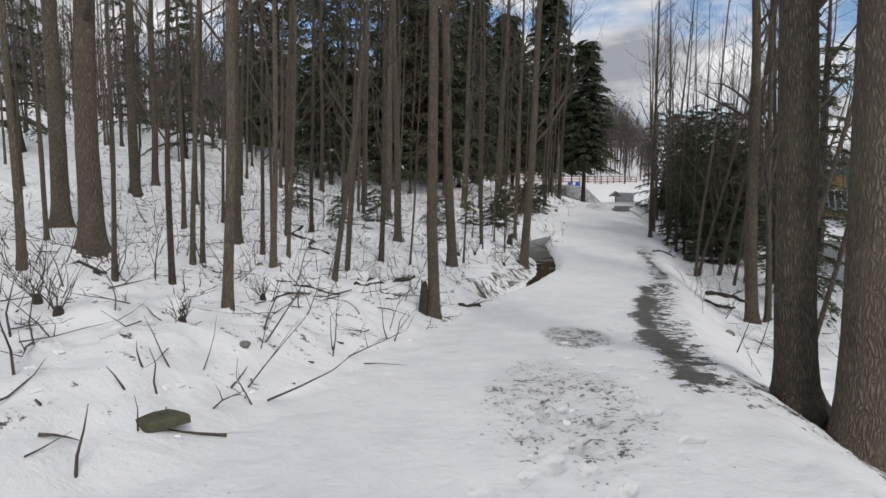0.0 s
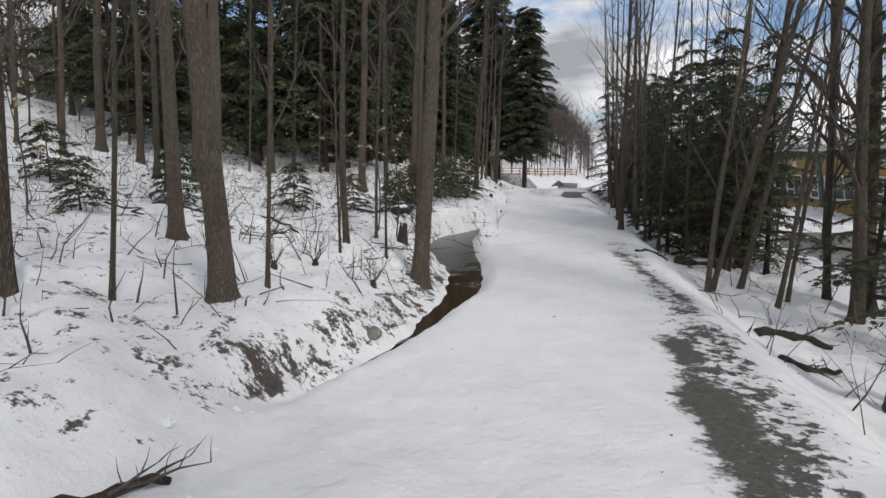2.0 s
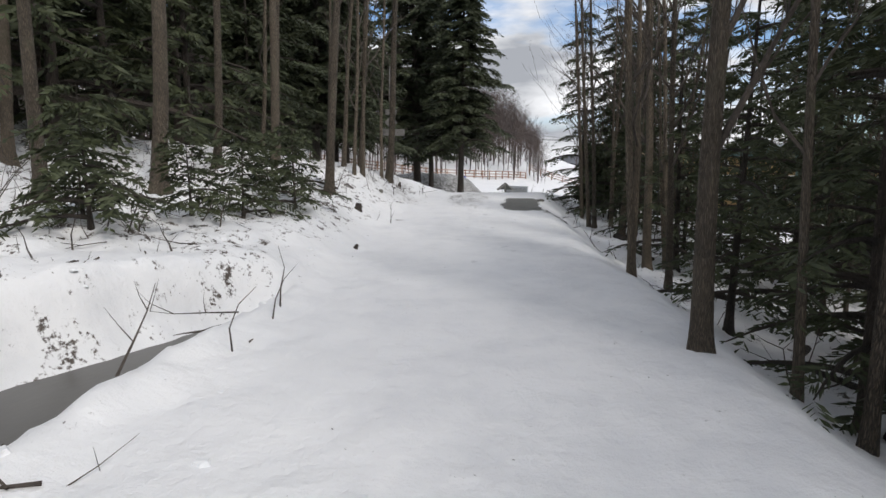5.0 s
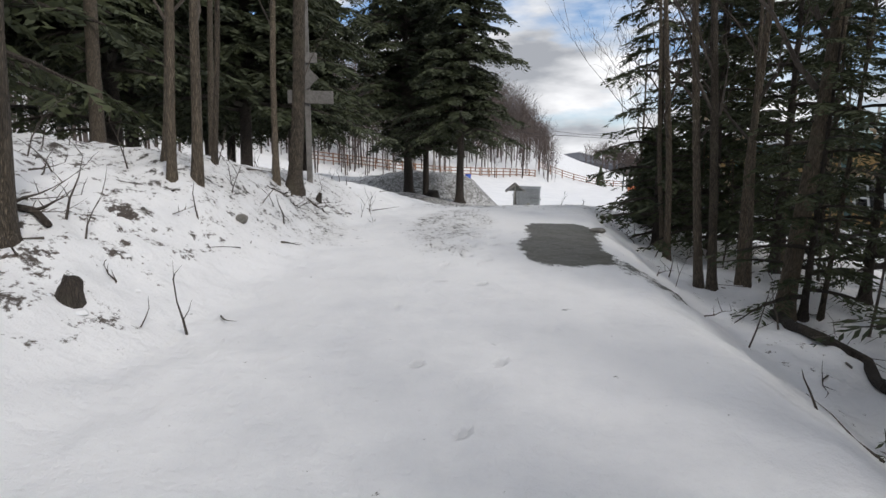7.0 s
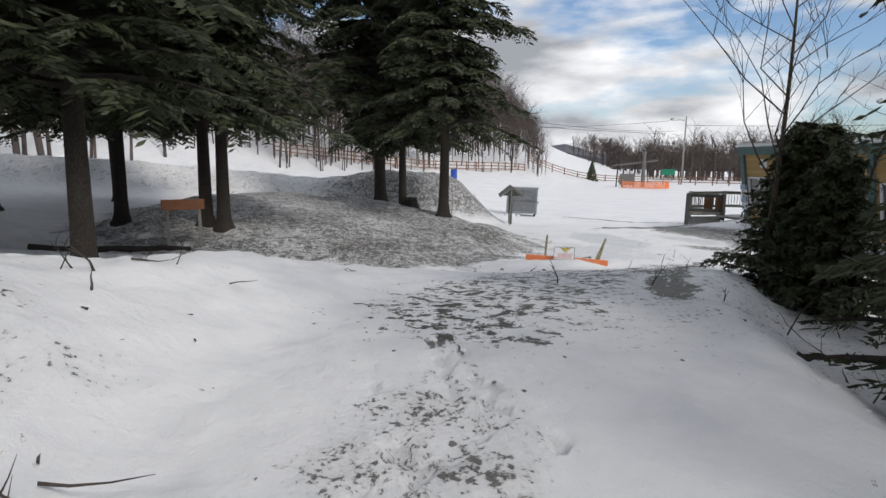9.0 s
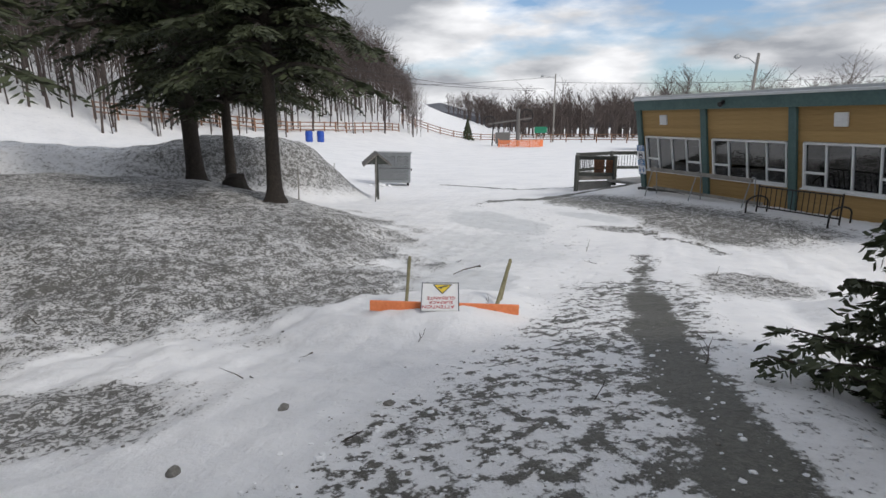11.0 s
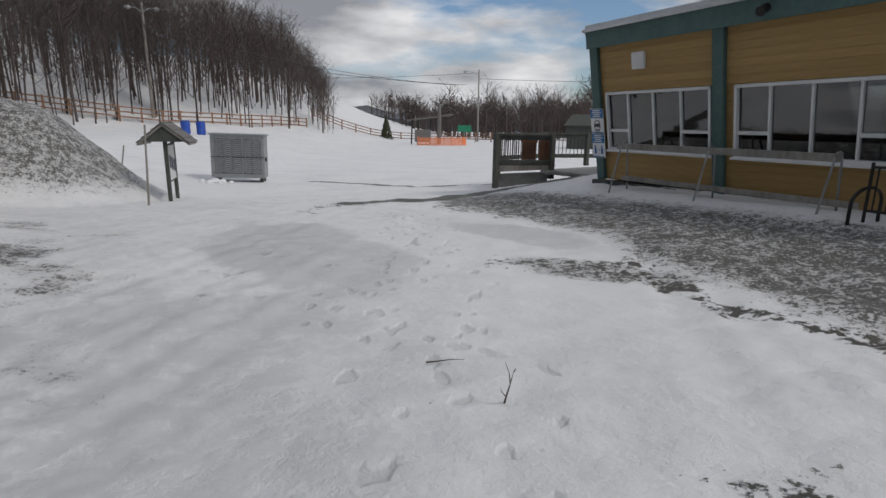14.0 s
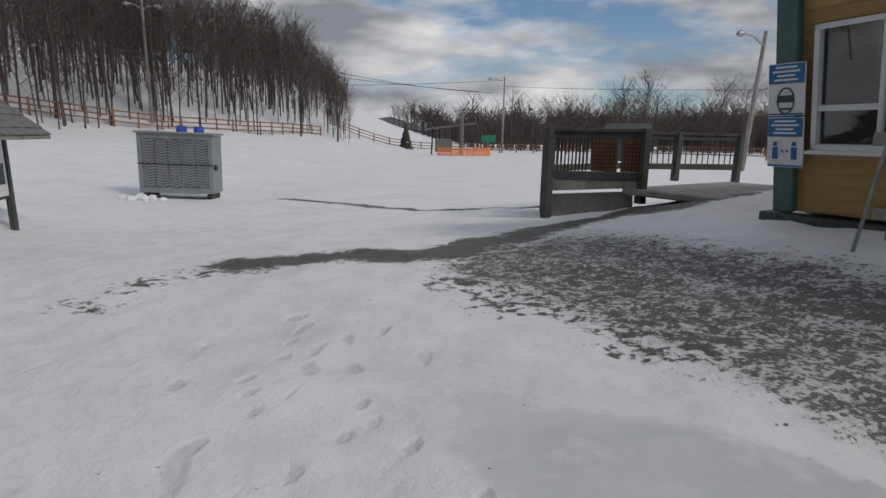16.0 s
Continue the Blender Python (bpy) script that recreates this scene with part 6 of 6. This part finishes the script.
for x, y, r, h, lab in ((0.54, 11.95, 0.06, 0.22, "rotten stump on the bank"), (-0.69, 5.80, 0.045, 0.34, "split rotten stub leaning on a trunk"), (6.3, 43.0, 0.30, 0.35, "old hollow stump between hemlocks"), (3.48, 24.5, 0.03, 0.08, "small stump at the path edge"), (2.75, 21.25, 0.05, 0.09, "small dark stump at the path edge"), (2.79, 19.32, 0.022, 0.035, "small dark stump at the path edge")):
    b = Builder()
    rg = random.Random(int(x * 99))
    b.tube([(0, 0, -0.08), (0, 0, 0), (0.01, 0, h * 0.5), (0.02, 0.01, h)], [r * 1.5, r * 1.25, r, r * 0.8], 11)
    for i in range(33, 44):
        vx = b.v[i]
        b.v[i] = (vx[0], vx[1], vx[2] + rg.uniform(-0.3, 0.15) * h)
    tagged(part("tree_stump", b, M_BARK_DARK, at=stand(x, y)), lab, "stump")


def brush(name, seed, n, area, size, label, mat, keep):
    """Thin stems and fallen twigs in one scattered mass."""
    rg = random.Random(seed)
    b = Builder()
    k = 0
    while k < n:
        x, y = rg.uniform(area[0], area[1]), rg.uniform(area[2], area[3])
        if not keep(x, y):
            continue
        k += 1
        z = ground_z(x, y)
        ln = size * rg.uniform(0.35, 1.3)
        a = rg.random() * 6.28
        if rg.random() < 0.55:
            p = Vector((x, y, z + 0.012))
            d = Vector((math.cos(a), math.sin(a), 0.05))
        else:
            p = Vector((x, y, z - 0.02))
            d = Vector((0.5 * math.cos(a), 0.5 * math.sin(a), 1.0))
        limb(b, rg, p, d, ln, 0.0035 + 0.006 * rg.random(), 1 if rg.random() < 0.5 else 0, 3, 0.22, 0.0, 3)
    tagged(part(name, b, mat), label, "twigs", kind="stuff")


brush("fallen_twigs", 3, 2100, (-8, 2.5, 1.5, 23), 0.45, "fallen twigs and thin stems on snowy ground", M_TWIG, lambda x, y: x < path_x(y) - 1.35 and not (abs(x - np.interp(y, CREEK_Y, CREEK_X)) < 0.35))
brush("fallen_twigs", 4, 420, (2, 11, 3, 28), 0.5, "fallen twigs and brush on the slope", M_TWIG, lambda x, y: path_x(y) + 1.5 < x < path_x(y) + 6)
brush("fallen_twigs", 7, 120, (1.2, 4.2, 21, 27), 0.3, "fallen twigs on the knoll", M_TWIG, lambda x, y: x < path_x(y) - 1.2)
brush("track_twigs", 8, 40, (4, 13, 27, 37), 0.2, "stray twigs on the trodden slush", M_TWIG, lambda x, y: True)

for k, (x, y, h) in enumerate(((-1.97, 3.25, 0.22), (-2.03, 4.66, 0.2), (-3.0, 3.3, 0.45), (-2.6, 3.0, 0.4), (-2.9, 2.7, 0.3), (-0.2, 10.2, 0.3), (-0.5, 9.9, 0.25), (0.35, 10.1, 0.3))):
    twig_shrub(x, y, h, k)


def beech_sapling(x, y, h, seed):
    rg = random.Random(seed)
    t = thing("beech_sapling", stand(x, y), "thin beech sapling holding pale withered leaves", "sapling")
    b, lf = Builder(), Builder()
    pts = [Vector((0.04 * math.sin(z * 3), 0.03 * math.cos(z * 2), z)) for z in np.linspace(-0.05, h, 9)]
    b.tube(pts, [0.011 * (1 - 0.08 * k) for k in range(9)], 6, False)
    for k in range(9):
        a = rg.random() * 6.28
        p = pts[3 + k % 5]
        q = p + Vector((math.cos(a), math.sin(a), 0.25)) * rg.uniform(0.25, 0.5)
        b.tube([p, p.lerp(q, 0.5) + Vector((0, 0, 0.02)), q], [0.005, 0.004, 0.002], 4, False)
        for j in range(5):
            c = p.lerp(q, rg.uniform(0.4, 1.0))
            d = Vector((rg.gauss(0, 0.4), rg.gauss(0, 0.4), -0.5)).normalized() * rg.uniform(0.035, 0.06)
            w = d.cross(Vector((rg.gauss(0, 1), rg.gauss(0, 1), 0.3))).normalized() * 0.013
            lf.add([tuple(c), tuple(c + d * 0.5 + w), tuple(c + d), tuple(c + d * 0.5 - w + Vector((0.006, 0, 0)))], [(0, 1, 2, 3)])
    part("stem", b, M_TWIG, t)
    part("foliage", lf, M_LEAF, t)


for x, y, h, sd in ((0.45, 12.2, 1.7, 1), (0.15, 12.9, 1.9, 2), (-0.3, 12.2, 1.6, 3), (-3.4, 11.0, 1.8, 4), (8.4, 24.9, 1.9, 5), (8.0, 22.4, 2.0, 6)):
    beech_sapling(x, y, h, sd)

# pond below the slope
pb = Builder()
ring = [(12.6 + 4.6 * math.cos(a) * (1 + 0.08 * math.sin(3 * a)), 13.5 + 8.0 * math.sin(a), 0.30) for a in np.linspace(0, 2 * math.pi, 40)[:-1]]
pb.add(ring, [tuple(range(len(ring)))])
tagged(part("pond_water", pb, M_POND), "dull grey pond ice below the slope", "water", kind="structure")

# clods and crusts of dirty snow that roughen the trodden ground
def clods(name, seed, n, keep, area, r0, r1, mat, label):
    rg = random.Random(seed)
    b = Builder()
    k = 0
    base = [(-1, -0.6, 0), (0.2, -1, 0), (1, -0.3, 0), (0.7, 0.8, 0), (-0.5, 0.9, 0)]
    while k < n:
        x, y = rg.uniform(area[0], area[1]), rg.uniform(area[2], area[3])
        if rg.random() > keep(x, y):
            continue
        k += 1
        r = rg.uniform(r0, r1) * rg.uniform(0.5, 1.2)
        z = ground_z(x, y)
        a = rg.random() * 6.28
        c, s = math.cos(a) * r, math.sin(a) * r
        vs = [(x + c * p[0] - s * p[1], y + s * p[0] + c * p[1], z - 0.3 * r) for p in base]
        vs += [(x + 0.6 * (c * p[0] - s * p[1]) + rg.gauss(0, 0.1 * r), y + 0.6 * (s * p[0] + c * p[1]), z + r * rg.uniform(0.05, 0.4)) for p in base]
        b.add(vs, [(i, (i + 1) % 5, 5 + (i + 1) % 5, 5 + i) for i in range(5)] + [(5, 6, 7, 8, 9)])
    tagged(part(name, b, mat), label, "clods", kind="stuff")


clods("snow_clods", 1, 1200, lambda x, y: float(blob(np.array(x), np.array(y), 7.4, 28.2, 1.9, 3.0, -0.5)), (4.5, 10.5, 24, 33), 0.006, 0.022, M_SNOW, "trampled crumbs of melting snow")
clods("dirt_clods", 2, 2200, lambda x, y: mask_at("grit", x, y) ** 2, (0, 18, 24, 50), 0.006, 0.022, M_STONE, "grit and gravel crumbs on dirty snow")
clods("snow_clods", 5, 260, lambda x, y: 1.0 if 1.4 < path_x(y) - x < 2.6 else 0.1, (-4, 3, 2, 22), 0.015, 0.04, M_SNOW, "lumpy crusted snow along the bank")
clods("gravel", 6, 1500, lambda x, y: mask_at("bare", x, y), (0.5, 10, 2, 33), 0.004, 0.013, M_STONE, "wet gravel on the bare strip")


# ---- far woods ----
def far_wood(name, seed, spots, h0, h1, label, mat, limbs=14, spread=0.32, rad=0.012, edge=False):
    rg = random.Random(seed)
    b = Builder()
    for x, y in spots:
        z = ground_z(x, y)
        h = rg.uniform(h0, h1)
        if edge:
            h *= float(np.interp(math.atan2(x - 13.6, y - 38.7), (0.05, 0.20, 0.275), (1.0, 0.85, 0.5)))
        r = h * rad * rg.uniform(0.7, 1.3)
        lx, ly = rg.gauss(0, 0.045), rg.gauss(0, 0.045)
        b.tube([(x, y, z - 0.3), (x + lx * h * 0.5, y + ly * h * 0.5, z + h * 0.5), (x + lx * h, y + ly * h, z + h)], [r, r * 0.66, r * 0.1], 5, False)
        for k in range(limbs):
            s = 0.20 + 0.78 * (k + rg.random()) / limbs
            a = rg.random() * 6.28
            p = Vector((x + lx * h * s, y + ly * h * s, z + h * s))
            ln = h * spread * (1.15 - 0.75 * s) * rg.uniform(0.6, 1.2)
            d = Vector((math.cos(a) * 0.75, math.sin(a) * 0.75, rg.uniform(0.5, 1.1)))
            m = p + d * ln * 0.5
            e = m + (d + Vector((rg.gauss(0, 0.3), rg.gauss(0, 0.3), 0.25))) * ln * 0.55
            b.tube([p, m, e], [r * 0.34, r * 0.22, r * 0.05], 3, False)
            for q in range(4):
                o = p.lerp(e, rg.uniform(0.3, 0.9))
                w = Vector((rg.gauss(0, 0.6), rg.gauss(0, 0.6), rg.uniform(0.3, 1)))
                b.tube([o, o + w * ln * 0.4], [r * 0.16, r * 0.04], 3, False)
    return tagged(part(name, b, mat), label, "trees", kind="stuff")


rg = random.Random(21)
spots = []
while len(spots) < 1000:
    x, y = rg.uniform(-60, 75), rg.uniform(84, 190)
    d = (y - 86) * 0.80 - (x - 10) * 0.60
    if 5 < d < 60 and math.atan2(x - 13.6, y - 38.7) < 0.275 and rg.random() < (1.0 if d < 26 else 0.55):
        spots.append((x, y))
far_wood("hill_woods", 1, spots, 7, 15, "bare brown hardwoods on the snowy ski hill", M_FAR, 24, 0.42, 0.0075, True)
spots = [(rg.uniform(-75, -14), rg.uniform(46, 84)) for k in range(190)]
far_wood("hill_woods", 2, [p for p in spots if p[0] < -16 + (p[1] - 60) * 0.1], 11, 16, "bare brown hardwoods beyond the snow field", M_FAR)
spots = []
for k in range(230):
    a = radians(rg.uniform(16, 78))
    d = rg.uniform(105, 190)
    spots.append((13 + d * math.sin(a), 38 + d * math.cos(a)))
far_wood("valley_trees", 3, [p for p in spots if (p[1] - 86) * 0.80 - (p[0] - 10) * 0.60 < 3 or p[0] > 75], 6, 12, "bare valley trees behind the lift", M_FAR, 26, 0.5, 0.014)
spots = []
for k in range(900):
    a = radians(rg.uniform(14, 80))
    d = rg.uniform(135, 230)
    spots.append((13 + d * math.sin(a), 38 + d * math.cos(a)))
far_wood("valley_thicket", 4, [p for p in spots if (p[1] - 86) * 0.80 - (p[0] - 10) * 0.60 < 0 or p[0] > 90], 6, 10, "dense brown thicket on the far valley side", M_FAR, 16, 0.7, 0.036)
far_wood("round_trees", 5, [(80.8, 105.9), (92.0, 100.0), (101, 90), (84, 60), (95, 52), (88, 44)], 9.5, 12.5, "broad bare trees behind the lodge", M_FAR, 60, 0.5, 0.011)
spots = [(rg.uniform(10, 60), rg.uniform(-10, 22)) for k in range(120)]
far_wood("pond_woods", 6, [p for p in spots if not (17 < p[0] < 28 and p[1] > 14)], 8, 13, "bare trees beyond the pond", M_FAR, 14, 0.36, 0.012)
spots = [(rg.uniform(-45, 30), rg.uniform(-45, -8)) for k in range(120)]
far_wood("rear_woods", 7, spots, 9, 14, "bare wood behind the start of the path", M_FAR, 12, 0.34, 0.012)
fr = thing("far_spruce", stand(46.5, 122) @ Matrix.Scale(0.55, 4), "single dark conical spruce in the valley", "tree")
b = Builder()
rgs = random.Random(4)
for k in range(520):
    s = rgs.random()
    a = rgs.random() * 6.28
    r = 2.4 * (1 - s) * rgs.uniform(0.6, 1.1) + 0.1
    z = 0.6 + 7.0 * s
    c = Vector((r * math.cos(a) * 0.6, r * math.sin(a) * 0.6, z))
    e = Vector((r * math.cos(a), r * math.sin(a), z - 0.5))
    w = Vector((-math.sin(a), math.cos(a), 0.1)) * 0.3
    b.add([tuple(c + Vector((0, 0, 0.3))), tuple(e + w), tuple(e - w)], [(0, 1, 2)])
part("crown", b, M_NEEDLE, fr)
part("trunk", Builder().tube([(0, 0, -0.3), (0, 0, 7)], [0.25, 0.05], 7), M_BARK_DARK, fr)

b = Builder()
for k in range(61):
    a = radians(-75 + 150 * k / 60)
    d = 1150
    hgt = 20 + 10 * math.sin(k * 0.55) + 9 * math.sin(k * 1.7)
    b.v += [(d * math.sin(a), d * math.cos(a), -60), (d * 0.97 * math.sin(a), d * 0.97 * math.cos(a), hgt * 0.5), (d * 1.04 * math.sin(a), d * 1.04 * math.cos(a), hgt)]
    if k:
        o = 3 * k
        b.f += [(o - 3, o, o + 1, o - 2), (o - 2, o + 1, o + 2, o - 1)]
tagged(part("backdrop", b, M_RIDGE), "distant hazy wooded ridge", "backdrop", kind="structure")
